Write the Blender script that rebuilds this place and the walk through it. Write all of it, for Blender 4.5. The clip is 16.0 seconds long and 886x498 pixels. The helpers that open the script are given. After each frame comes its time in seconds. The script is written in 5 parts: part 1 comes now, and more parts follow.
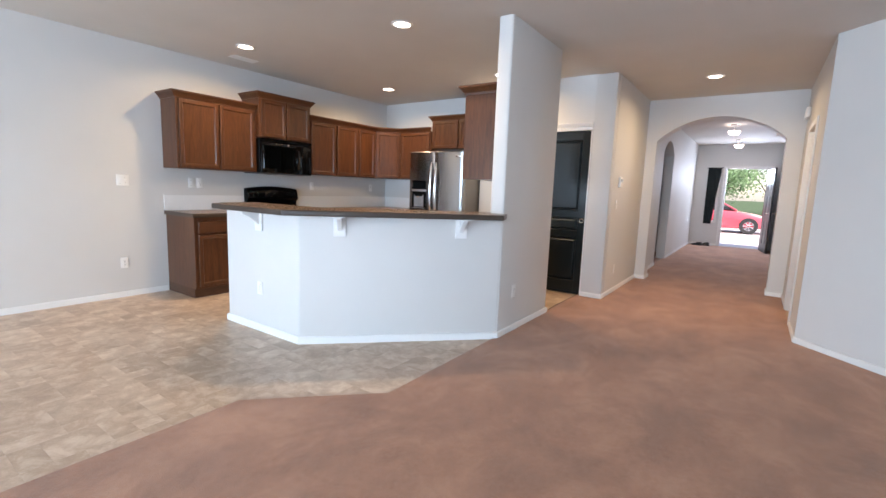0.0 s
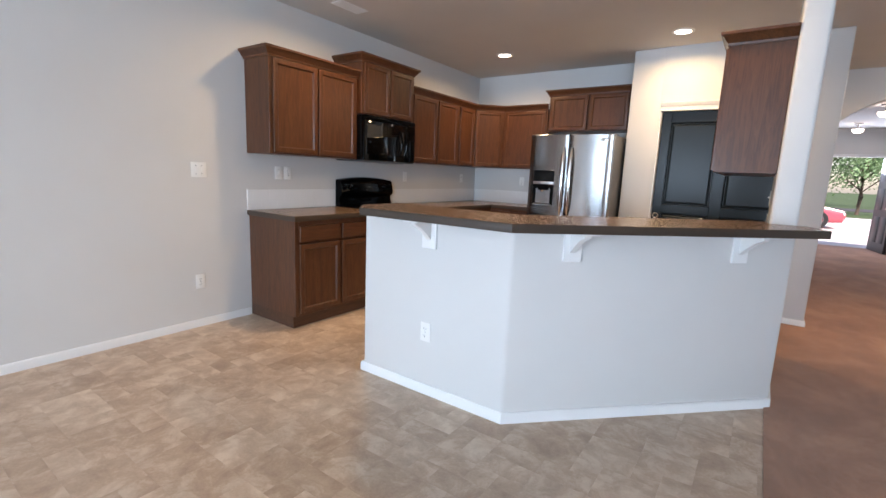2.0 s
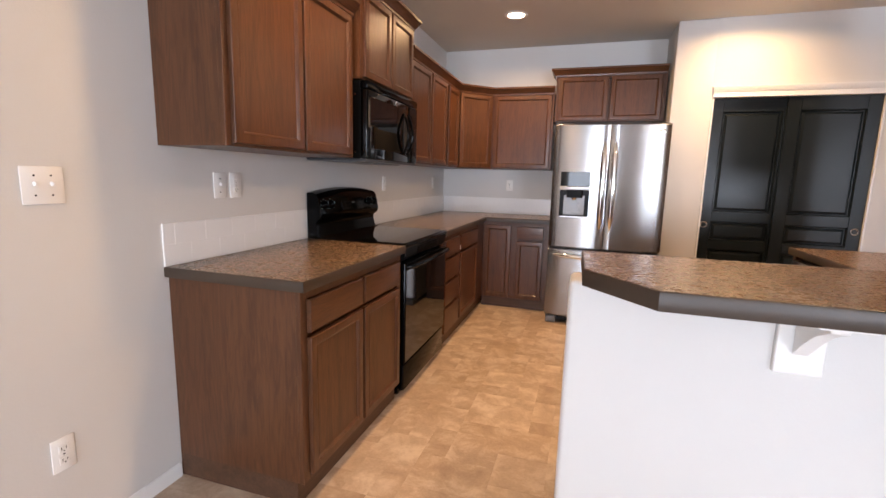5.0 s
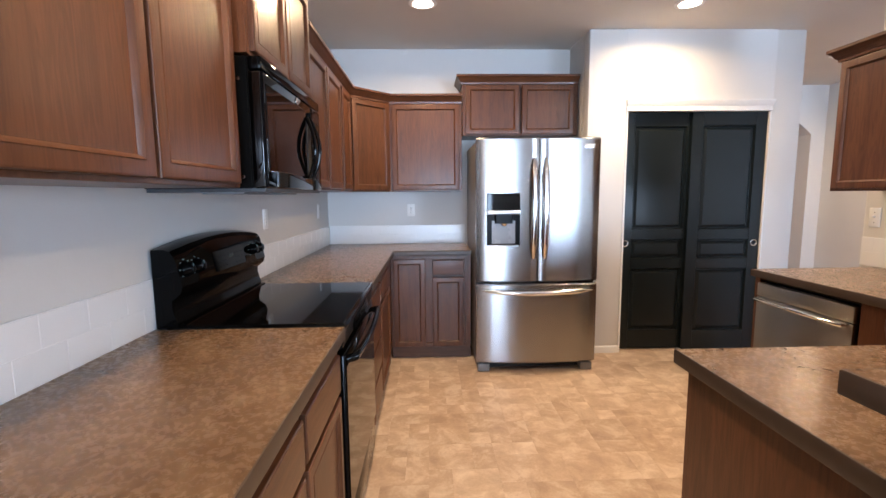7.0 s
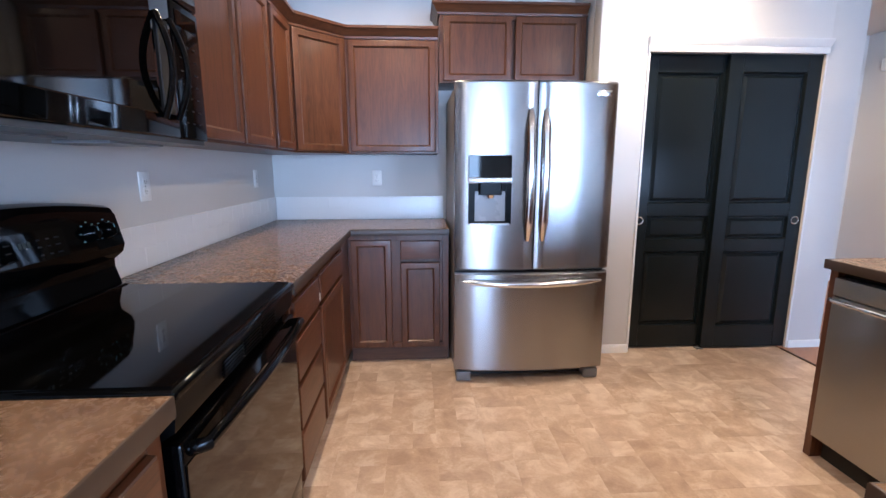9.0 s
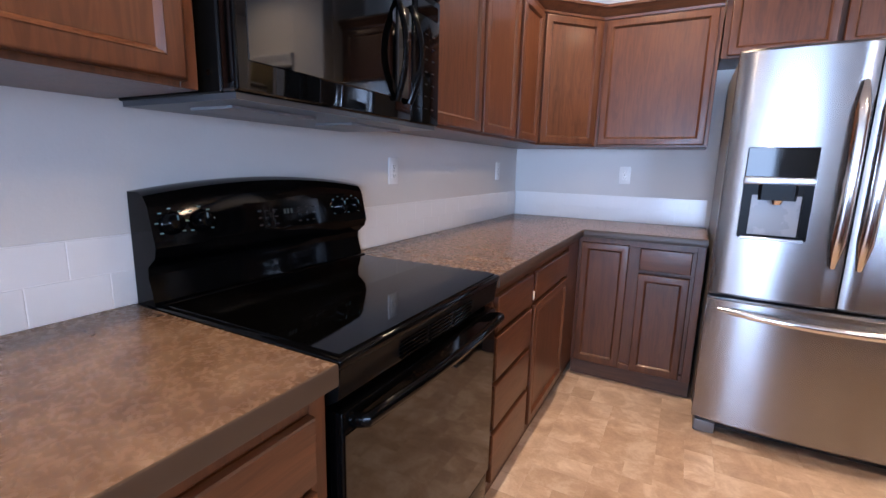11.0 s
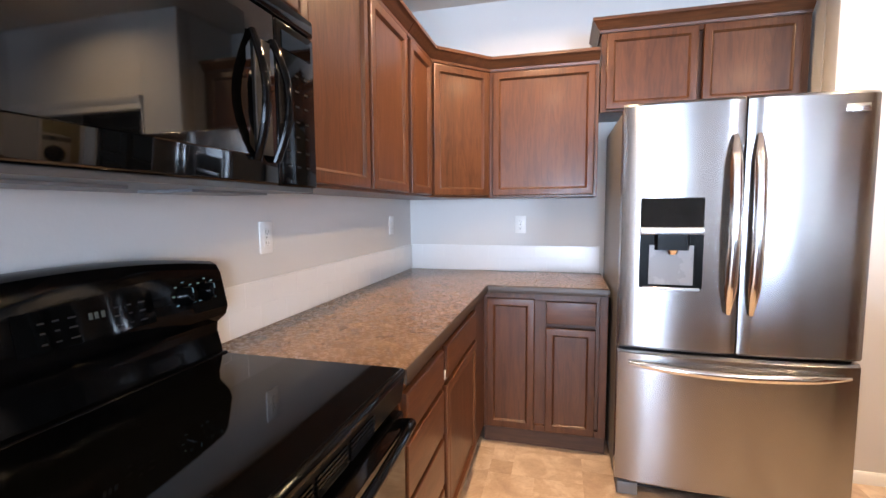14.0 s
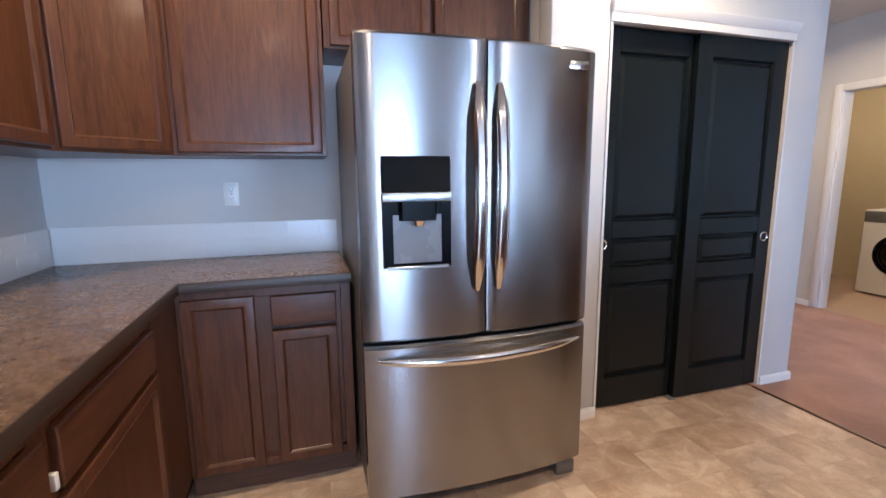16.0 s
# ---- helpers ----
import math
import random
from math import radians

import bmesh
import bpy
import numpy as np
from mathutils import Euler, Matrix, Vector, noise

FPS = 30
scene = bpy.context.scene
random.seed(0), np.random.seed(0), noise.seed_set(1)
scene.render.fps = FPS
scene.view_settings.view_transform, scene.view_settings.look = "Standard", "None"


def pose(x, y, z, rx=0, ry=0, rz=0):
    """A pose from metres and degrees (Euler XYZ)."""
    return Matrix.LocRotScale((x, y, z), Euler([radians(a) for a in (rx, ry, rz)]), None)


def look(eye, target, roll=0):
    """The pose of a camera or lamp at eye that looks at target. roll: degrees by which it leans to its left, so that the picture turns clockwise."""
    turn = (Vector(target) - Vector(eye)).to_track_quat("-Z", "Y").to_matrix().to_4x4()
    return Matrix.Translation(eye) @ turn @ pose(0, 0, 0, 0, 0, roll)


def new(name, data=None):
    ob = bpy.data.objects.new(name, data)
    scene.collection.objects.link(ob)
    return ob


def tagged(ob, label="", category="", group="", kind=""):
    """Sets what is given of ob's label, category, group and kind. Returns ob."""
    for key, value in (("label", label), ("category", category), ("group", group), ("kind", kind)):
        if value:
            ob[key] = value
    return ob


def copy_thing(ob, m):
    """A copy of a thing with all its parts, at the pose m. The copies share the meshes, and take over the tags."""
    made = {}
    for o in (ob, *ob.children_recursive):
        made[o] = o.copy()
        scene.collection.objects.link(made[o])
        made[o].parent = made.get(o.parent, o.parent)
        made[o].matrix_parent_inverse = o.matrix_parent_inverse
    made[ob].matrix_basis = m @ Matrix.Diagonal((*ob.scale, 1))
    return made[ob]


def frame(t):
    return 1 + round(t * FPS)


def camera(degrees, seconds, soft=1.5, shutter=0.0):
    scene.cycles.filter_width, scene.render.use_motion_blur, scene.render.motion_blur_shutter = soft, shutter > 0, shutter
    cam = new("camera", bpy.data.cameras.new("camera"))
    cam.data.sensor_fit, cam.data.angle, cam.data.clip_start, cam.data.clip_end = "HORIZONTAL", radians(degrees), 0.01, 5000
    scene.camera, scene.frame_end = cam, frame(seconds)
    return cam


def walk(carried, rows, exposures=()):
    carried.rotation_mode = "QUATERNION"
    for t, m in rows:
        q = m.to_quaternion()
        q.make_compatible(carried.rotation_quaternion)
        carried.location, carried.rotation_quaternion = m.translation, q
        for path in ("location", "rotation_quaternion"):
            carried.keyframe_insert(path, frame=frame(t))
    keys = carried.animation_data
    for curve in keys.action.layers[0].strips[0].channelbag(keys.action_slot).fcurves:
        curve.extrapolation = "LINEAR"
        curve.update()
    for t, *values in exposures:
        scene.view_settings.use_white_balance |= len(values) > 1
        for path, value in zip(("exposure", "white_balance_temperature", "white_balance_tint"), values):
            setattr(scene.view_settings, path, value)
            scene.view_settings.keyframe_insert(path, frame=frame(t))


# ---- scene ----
cam = camera(89.4, 16.0)
PATH = [
    (0, (0.194, 0.829, 1.277), (-0.933, 2.459, 1.007), 2.1),
    (0.5, (-0.313, 0.834, 1.295), (-1.434, 2.469, 1.032), 2.4),
    (1, (-0.779, 0.895, 1.303), (-1.904, 2.521, 1.006), 2.8),
    (1.5, (-1.245, 0.978, 1.319), (-2.374, 2.596, 0.994), 2.7),
    (2, (-1.712, 1.039, 1.282), (-2.845, 2.653, 0.952), 2.4),
    (2.5, (-2.135, 1.094, 1.309), (-3.258, 2.711, 0.957), 2.2),
    (3, (-2.535, 1.191, 1.309), (-3.632, 2.827, 0.963), 1.5),
    (3.2, (-2.692, 1.236, 1.33), (-3.743, 2.902, 0.978), 1.3),
    (5.3, (-3.885, 2.016, 1.29), (-4.33, 3.94, 0.971), 1.4),
    (5.5, (-4.035, 2.136, 1.314), (-4.37, 4.081, 0.991), 1.3),
    (6, (-4.205, 2.308, 1.343), (-4.393, 4.278, 1.053), 0.3),
    (6.5, (-4.292, 2.468, 1.363), (-4.384, 4.455, 1.15), -0.4),
    (7, (-4.314, 2.63, 1.355), (-4.254, 4.615, 1.119), -0.5),
    (7.5, (-4.32, 2.83, 1.359), (-4.106, 4.801, 1.093), 0.0),
    (8, (-4.28, 3.034, 1.347), (-4.042, 4.996, 1.045), -0.2),
    (8.5, (-4.192, 3.241, 1.327), (-3.963, 5.202, 1.007), -0.1),
    (9, (-4.179, 3.378, 1.305), (-4.067, 5.342, 0.945), -0.1),
    (9.5, (-4.181, 3.504, 1.288), (-4.368, 5.458, 0.906), -0.6),
    (10, (-4.116, 3.564, 1.264), (-4.714, 5.424, 0.836), 0.8),
    (10.2, (-4.097, 3.57, 1.253), (-4.813, 5.381, 0.8), 1.6),
    (12.3, (-4.114, 3.549, 1.336), (-5.203, 5.217, 1.154), 0.5),
    (12.5, (-4.11, 3.552, 1.35), (-5.22, 5.207, 1.174), 0.2),
    (13, (-4.111, 3.578, 1.337), (-5.239, 5.222, 1.182), -0.2),
    (13.5, (-4.155, 3.675, 1.328), (-5.095, 5.433, 1.166), -0.0),
    (14, (-4.224, 3.825, 1.328), (-4.731, 5.751, 1.152), -0.4),
    (14.5, (-4.235, 3.952, 1.317), (-4.35, 5.936, 1.09), 0.1),
    (15, (-4.185, 4.098, 1.327), (-4.191, 6.079, 1.05), 0.3),
    (15.5, (-4.167, 4.237, 1.313), (-3.962, 6.204, 1.015), 0.2),
    (16, (-4.144, 4.391, 1.295), (-3.56, 6.279, 0.981), -0.5),
]
EXPOSURES = [
    (0, 1.06, 6670, 28),
    (0.5, 0.86, 6460, 30),
    (1, 0.86, 6560, 30),
    (1.5, 0.77, 6610, 29),
    (2, 0.72, 6760, 30),
    (2.5, 0.61, 6740, 28),
    (3, 0.66, 6780, 31),
    (5.5, 0.97, 7920, 40),
    (6, 1.07, 7560, 38),
    (6.5, 1.27, 7090, 38),
    (7, 1.29, 6360, 31),
    (7.5, 1.3, 5980, 27),
    (8, 1.32, 5690, 29),
    (8.5, 1.32, 5557, 31),
    (9, 1.29, 5430, 31),
    (9.5, 1.25, 5520, 32),
    (10, 1.22, 5500, 34),
    (12.5, 1.62, 6390, 38),
    (13.5, 1.85, 6500, 34),
    (14, 1.85, 6540, 33),
    (14.5, 1.62, 6110, 35),
    (15, 1.32, 5857, 35),
    (15.5, 1.07, 5670, 36),
    (16, 1.02, 5540, 30),
]
walk(cam, [(t, look(eye, target, roll)) for t, eye, target, roll in PATH], EXPOSURES)

# ---------------------------------------------------------------- world and light
world = bpy.data.worlds.new("sky")
scene.world = world
world.use_nodes = True
wn = world.node_tree.nodes
sky = wn.new("ShaderNodeTexSky")
sky.sky_type, sky.sun_disc = "NISHITA", False
sky.sun_elevation, sky.sun_rotation = radians(49), radians(137)
wn["Background"].inputs["Strength"].default_value = 0.15
world.node_tree.links.new(sky.outputs["Color"], wn["Background"].inputs["Color"])


def lamp(name, kind, m, power, colour, **more):
    data = bpy.data.lights.new(name, kind)
    data.energy, data.color = power, colour
    ob = new(name, data)
    ob.matrix_world = m
    for key, value in more.items():
        if key == "size":
            data.size = value
        elif key == "size_y":
            data.shape, data.size_y = "RECTANGLE", value
        elif key == "disk":
            data.shape, data.size = "DISK", value
        elif key == "spread":
            data.spread = radians(value)
        elif key == "angle":
            data.angle = radians(value)
    return ob


SUN_FROM = Vector((0.45, -0.48, 0.755))
lamp("sun", "SUN", look((SUN_FROM * 30), (0, 0, 0)), 5.0, (1.0, 0.95, 0.86), angle=0.5)
DAY = (0.51, 0.81, 1.0)
WARM = (1.0, 0.78, 0.40)
CEIL, YF_IN = 2.66, 14.86
DAY_POWER, CAN_POWER = 175.0, 9.3
# daylight through the glazed openings of the wall behind
lamp("patio_door_daylight", "AREA", look((-3.75, -4.5, 1.05), (-3.75, 4, 0.9)), DAY_POWER * 0.9, DAY, size=1.8, size_y=2.0)
lamp("living_window_daylight", "AREA", look((0.9, -4.5, 1.35), (-0.6, 4, 1.0)), DAY_POWER, DAY, size=2.3, size_y=1.5)
lamp("entrance_daylight", "AREA", look((-0.07, YF_IN, 1.86), (-0.2, 9.0, 0.3)), 26.0, (0.62, 0.83, 1.0), size=0.86, size_y=0.3)
# recessed ceiling lamps
CANS = [(-4.34, 3.64), (-2.47, 3.94), (-4.34, 5.86), (-2.5, 5.84), (-0.35, 6.98)]
for cx, cy in CANS:
    lamp("recessed_lamp_glow", "AREA", pose(cx, cy, CEIL - 0.012), CAN_POWER, WARM, disk=0.13, spread=160)
for cx, cy in [(-0.3, 11.08), (-0.3, 13.7)]:
    lamp("foyer_lamp_glow", "AREA", pose(cx, cy, CEIL - 0.235), 2.2, (1.0, 0.85, 0.66), disk=0.14)
# added light, its source out of view, to brighten the laundry room
lamp("laundry_lamp_glow", "AREA", pose(1.5, 7.3, CEIL - 0.08), 15.0, (1.0, 0.80, 0.48), disk=0.25)


# ---------------------------------------------------------------- materials
def material(name):
    m = bpy.data.materials.new(name)
    m.use_nodes = True
    return m, m.node_tree.nodes["Principled BSDF"]


def node(m, kind, inputs=(), **attrs):
    n = m.node_tree.nodes.new("ShaderNode" + kind)
    if "operation" in attrs:
        n.operation = attrs["operation"]
    if "data_type" in attrs:
        n.data_type, n.blend_type = attrs["data_type"], attrs["blend_type"]
    if "feature" in attrs:
        n.feature = attrs["feature"]
    if "axis" in attrs:
        n.direction_type, n.axis = attrs["direction_type"], attrs["axis"]
    for key, value in dict(inputs).items():
        if isinstance(value, bpy.types.NodeSocket):
            m.node_tree.links.new(value, n.inputs[key])
        else:
            n.inputs[key].default_value = value
    return n


def wire(m, out, socket):
    m.node_tree.links.new(out, socket)


def coords(m, scale=(1, 1, 1), kind="Object"):
    tc = node(m, "TexCoord")
    return node(m, "Mapping", {"Vector": tc.outputs[kind], "Scale": scale}).outputs[0]


def noise_tex(m, scale, detail=4.0, rough=0.55, stretch=(1, 1, 1), distortion=0.0, kind="Object"):
    return node(m, "TexNoise", {"Vector": coords(m, stretch, kind), "Scale": scale, "Detail": detail, "Roughness": rough,
                                "Distortion": distortion}).outputs["Fac"]


def ramp(m, fac, stops):
    r = node(m, "ValToRGB", {"Fac": fac})
    e = r.color_ramp.elements
    while len(e) < len(stops):
        e.new(0.5)
    for el, (p, c) in zip(e, stops):
        el.position, el.color = p, (*c, 1)
    return r.outputs["Color"]


def mix(m, fac, a, b, blend="MIX"):
    n = node(m, "Mix", data_type="RGBA", blend_type=blend)
    for sock, v in ((n.inputs[0], fac), (n.inputs[6], a), (n.inputs[7], b)):
        if isinstance(v, bpy.types.NodeSocket):
            wire(m, v, sock)
        elif isinstance(v, (int, float)):
            sock.default_value = v
        else:
            sock.default_value = (*v, 1)
    return n.outputs[2]


def bump(m, bsdf, height, strength, distance):
    b = node(m, "Bump", {"Height": height, "Strength": strength, "Distance": distance})
    wire(m, b.outputs[0], bsdf.inputs["Normal"])
    return b


def scaled(c, k):
    return tuple(v * k for v in c)


def painted(name, colour, rough=0.6, grain=120, relief=0.0012, spots=0.05):
    m, b = material(name)
    big = noise_tex(m, 1.3, 3, kind="Object")
    wire(m, ramp(m, big, [(0.3, scaled(colour, 1 - spots)), (0.7, scaled(colour, 1 + spots * 0.5))]), b.inputs["Base Color"])
    b.inputs["Roughness"].default_value = rough
    bump(m, b, noise_tex(m, grain, 3), 0.5, relief)
    return m


def wood(name, dark, light, along, rough=0.36):
    m, b = material(name)
    s = [30, 30, 30]
    s[along] = 1.6
    rnd = node(m, "ObjectInfo").outputs["Random"]
    tc = node(m, "TexCoord")
    shift = node(m, "CombineXYZ", {"X": rnd, "Y": rnd, "Z": rnd}).outputs[0]
    off = node(m, "VectorMath", {0: shift, 1: (7.0, 11.0, 5.0)}, operation="MULTIPLY").outputs[0]
    pos = node(m, "VectorMath", {0: tc.outputs["Object"], 1: off}, operation="ADD").outputs[0]
    v1 = node(m, "Mapping", {"Vector": pos, "Scale": s}).outputs[0]
    s2 = [5, 5, 5]
    s2[along] = 0.55
    v2 = node(m, "Mapping", {"Vector": pos, "Scale": s2}).outputs[0]
    fine = node(m, "TexNoise", {"Vector": v1, "Scale": 6.0, "Detail": 5.0, "Roughness": 0.65}).outputs["Fac"]
    broad = node(m, "TexNoise", {"Vector": v2, "Scale": 2.2, "Detail": 3.0, "Distortion": 1.6}).outputs["Fac"]
    rings = node(m, "TexNoise", {"Vector": v2, "Scale": 6.0, "Detail": 2.0, "Distortion": 2.8}).outputs["Fac"]
    mid = tuple((a + c) / 2 for a, c in zip(dark, light))
    col = ramp(m, broad, [(0.25, dark), (0.5, mid), (0.75, light)])
    col = mix(m, 0.16, col, ramp(m, fine, [(0.32, scaled(dark, 0.62)), (0.62, scaled(light, 1.05))]))
    col = mix(m, 0.24, col, ramp(m, rings, [(0.42, scaled(dark, 0.7)), (0.56, light)]))
    wire(m, col, b.inputs["Base Color"])
    wire(m, node(m, "MapRange", {"Value": fine, "To Min": rough + 0.08, "To Max": rough - 0.05}).outputs[0], b.inputs["Roughness"])
    b.inputs["Specular IOR Level"].default_value = 0.32
    b.inputs["Coat Weight"].default_value, b.inputs["Coat Roughness"].default_value = 0.16, 0.16
    bump(m, b, fine, 0.35, 0.0008)
    return m


def plain(name, colour, rough=0.4, metal=0.0, relief=0.0, grain=60, emit=None, smudge=0.0, gloss=0.5):
    m, b = material(name)
    b.inputs["Base Color"].default_value = (*colour, 1)
    b.inputs["Roughness"].default_value, b.inputs["Metallic"].default_value = rough, metal
    b.inputs["Specular IOR Level"].default_value = gloss
    if relief:
        bump(m, b, noise_tex(m, grain, 3), 0.5, relief)
    if smudge:
        wire(m, node(m, "MapRange", {"Value": noise_tex(m, 9, 5, 0.6), "From Min": 0.35, "From Max": 0.7, "To Min": rough, "To Max": rough + smudge}).outputs[0], b.inputs["Roughness"])
    if emit:
        b.inputs["Emission Color"].default_value, b.inputs["Emission Strength"].default_value = (*emit[0], 1), emit[1]
    return m


WALL = painted("wall_paint", (0.66, 0.645, 0.62), 0.62, 110, 0.0007, 0.03)
CEILING = painted("ceiling_paint", (0.64, 0.60, 0.55), 0.75, 70, 0.003, 0.04)
TRIM = painted("white_trim_paint", (0.80, 0.79, 0.77), 0.38, 40, 0.0004, 0.03)
LAUNDRY = painted("laundry_paint", (0.66, 0.57, 0.36), 0.6, 120, 0.0012, 0.04)
WOOD = wood("stained_oak_upright", (0.059, 0.0205, 0.0086), (0.131, 0.0475, 0.0195), 2)
WOOD_X = wood("stained_oak_lengthwise", (0.059, 0.0205, 0.0086), (0.131, 0.0475, 0.0195), 0)
TOE = wood("dark_toe_board", (0.058, 0.025, 0.013), (0.105, 0.047, 0.025), 0, 0.5)
BLACK_DOOR = painted("black_door_paint", (0.0068, 0.0106, 0.0119), 0.28, 60, 0.0005, 0.12)
BLACK_DOOR.node_tree.nodes["Principled BSDF"].inputs["Specular IOR Level"].default_value = 0.30
BLACK = plain("black_enamel", (0.0014, 0.0014, 0.0015), 0.07, smudge=0.03, gloss=0.11)
BLACK_SOFT = plain("black_plastic", (0.003, 0.003, 0.003), 0.28, relief=0.0002, grain=200, gloss=0.08)
GLASS_BLACK = plain("black_ceramic_glass", (0.001, 0.001, 0.001), 0.03, smudge=0.03, gloss=0.24)
CHROME = plain("chrome", (0.78, 0.77, 0.75), 0.12, 1.0, smudge=0.06)
PLASTIC = plain("white_plastic", (0.84, 0.83, 0.80), 0.32)
DARK = plain("dark_gap", (0.012, 0.011, 0.010), 0.7)
GREY = plain("grey_marking", (0.016, 0.017, 0.018), 0.5, gloss=0.1)
GREY_PLASTIC = plain("grey_plastic", (0.16, 0.16, 0.165), 0.4, relief=0.0003, grain=150)
DISPLAY = plain("display_segments", (0.03, 0.038, 0.035), 0.4, emit=((0.7, 0.9, 0.85), 0.006), gloss=0.1)
DIAL_MARK = plain("pale_dial_print", (0.13, 0.265, 0.27), 0.5)
OVEN_GLASS = plain("dark_window_glass", (0.001, 0.001, 0.001), 0.03, smudge=0.02, gloss=0.5)
TILE = plain("glazed_white_tile", (0.83, 0.825, 0.815), 0.16, relief=0.0004, grain=30, smudge=0.08)
GROUT = painted("white_grout", (0.86, 0.855, 0.845), 0.8, 200, 0.0005, 0.04)
LENS = plain("lit_lamp_lens", (0.9, 0.88, 0.84), 0.5, emit=((1.0, 0.86, 0.66), 8.0))
FOYER_LENS = plain("lit_glass_bowl", (0.9, 0.88, 0.84), 0.5, emit=((1.0, 0.93, 0.82), 3.0))
CURTAIN_CLOTH = painted("dark_teal_cloth", (0.006, 0.012, 0.013), 0.9, 300, 0.002, 0.2)
FRONT_DOOR = painted("dark_grey_door_paint", (0.030, 0.030, 0.036), 0.42, 60, 0.0005, 0.1)
SHOE = plain("black_leather", (0.012, 0.011, 0.010), 0.5, relief=0.001, grain=90)
RUBBER = plain("tyre_rubber", (0.018, 0.018, 0.018), 0.8, relief=0.001, grain=80)
CAR_RED = plain("red_car_paint", (0.42, 0.060, 0.078), 0.22)
CAR_RED.node_tree.nodes["Principled BSDF"].inputs["Coat Weight"].default_value = 0.6
ALLOY = plain("wheel_alloy", (0.55, 0.55, 0.56), 0.3, 0.9)
CAR_GLASS = plain("car_glass", (0.02, 0.025, 0.027), 0.06)
LIGHT_RED = plain("red_lens", (0.35, 0.01, 0.01), 0.15)


def steel_material(name, base, rough, along):
    m, b = material(name)
    s = [1, 1, 1]
    s[along] = 0.012
    streak = noise_tex(m, 420, 2, 0.5, s)
    cloud = noise_tex(m, 2.2, 3)
    wire(m, mix(m, 0.14, base, ramp(m, streak, [(0.3, scaled(base, 0.72)), (0.7, scaled(base, 1.18))])), b.inputs["Base Color"])
    b.inputs["Metallic"].default_value = 1.0
    r = node(m, "MapRange", {"Value": cloud, "To Min": rough - 0.01, "To Max": rough + 0.02}).outputs[0]
    wire(m, r, b.inputs["Roughness"])
    b.inputs["Anisotropic"].default_value, b.inputs["Anisotropic Rotation"].default_value = 0.85, 0.25
    bump(m, b, streak, 0.02, 0.0004)
    wire(m, node(m, "Tangent", direction_type="RADIAL", axis="Z").outputs[0], b.inputs["Tangent"])
    return m


STEEL = steel_material("brushed_stainless_steel", (0.325, 0.32, 0.318), 0.235, 0)
STEEL_DARK = steel_material("dark_stainless_steel", (0.33, 0.315, 0.295), 0.33, 1)


def laminate_material(name, k):
    m, b = material(name)
    a = noise_tex(m, 12, 5, 0.58, distortion=1.3)
    c = noise_tex(m, 60, 5, 0.65, distortion=0.8)
    swirl = noise_tex(m, 18, 3, 0.5, distortion=2.0)
    base = ramp(m, a, [(0.30, (0.096, 0.053, 0.029)), (0.44, (0.146, 0.084, 0.047)), (0.56, (0.190, 0.114, 0.066)), (0.72, (0.275, 0.182, 0.113))])
    base = mix(m, 0.16, base, ramp(m, c, [(0.36, (0.075, 0.043, 0.025)), (0.66, (0.27, 0.178, 0.112))]))
    vein = ramp(m, swirl, [(0.455, (0, 0, 0)), (0.495, (1, 1, 1)), (0.535, (0, 0, 0))])
    gate = ramp(m, noise_tex(m, 9, 3), [(0.42, (0, 0, 0)), (0.66, (0.32, 0.32, 0.32))])
    col = mix(m, mix(m, 1.0, vein, gate, "MULTIPLY"), base, (0.40, 0.275, 0.170))
    wire(m, mix(m, 1.0, col, (k, k, k), "MULTIPLY"), b.inputs["Base Color"])
    wire(m, node(m, "MapRange", {"Value": c, "To Min": 0.20, "To Max": 0.34}).outputs[0], b.inputs["Roughness"])
    bump(m, b, c, 0.10, 0.0004)
    return m


LAMINATE = laminate_material("mottled_brown_laminate", 1.0)
LAMINATE_EDGE = painted("brown_laminate_edge", (0.050, 0.031, 0.020), 0.4, 50, 0.0004, 0.2)


def carpet_material():
    m, b = material("brown_cut_pile_carpet")
    pile = noise_tex(m, 260, 4, 0.75)
    tuft = noise_tex(m, 46, 4, 0.7, distortion=0.6)
    marks = noise_tex(m, 2.3, 5, 0.70, (1.0, 0.7, 1), 0.35)
    base = ramp(m, marks, [(0.36, (0.235, 0.106, 0.058)), (0.50, (0.40, 0.190, 0.106)), (0.64, (0.60, 0.318, 0.190))])
    base = mix(m, 0.36, base, ramp(m, pile, [(0.3, (0.25, 0.112, 0.064)), (0.7, (0.58, 0.31, 0.20))]))
    base = mix(m, 0.28, base, ramp(m, tuft, [(0.3, (0.27, 0.125, 0.074)), (0.7, (0.56, 0.29, 0.185))]))
    wire(m, base, b.inputs["Base Color"])
    b.inputs["Roughness"].default_value = 0.95
    b.inputs["Sheen Weight"].default_value = 0.25
    h = node(m, "Math", {0: pile, 1: tuft}, operation="ADD").outputs[0]
    bump(m, b, h, 0.8, 0.006)
    return m


CARPET = carpet_material()


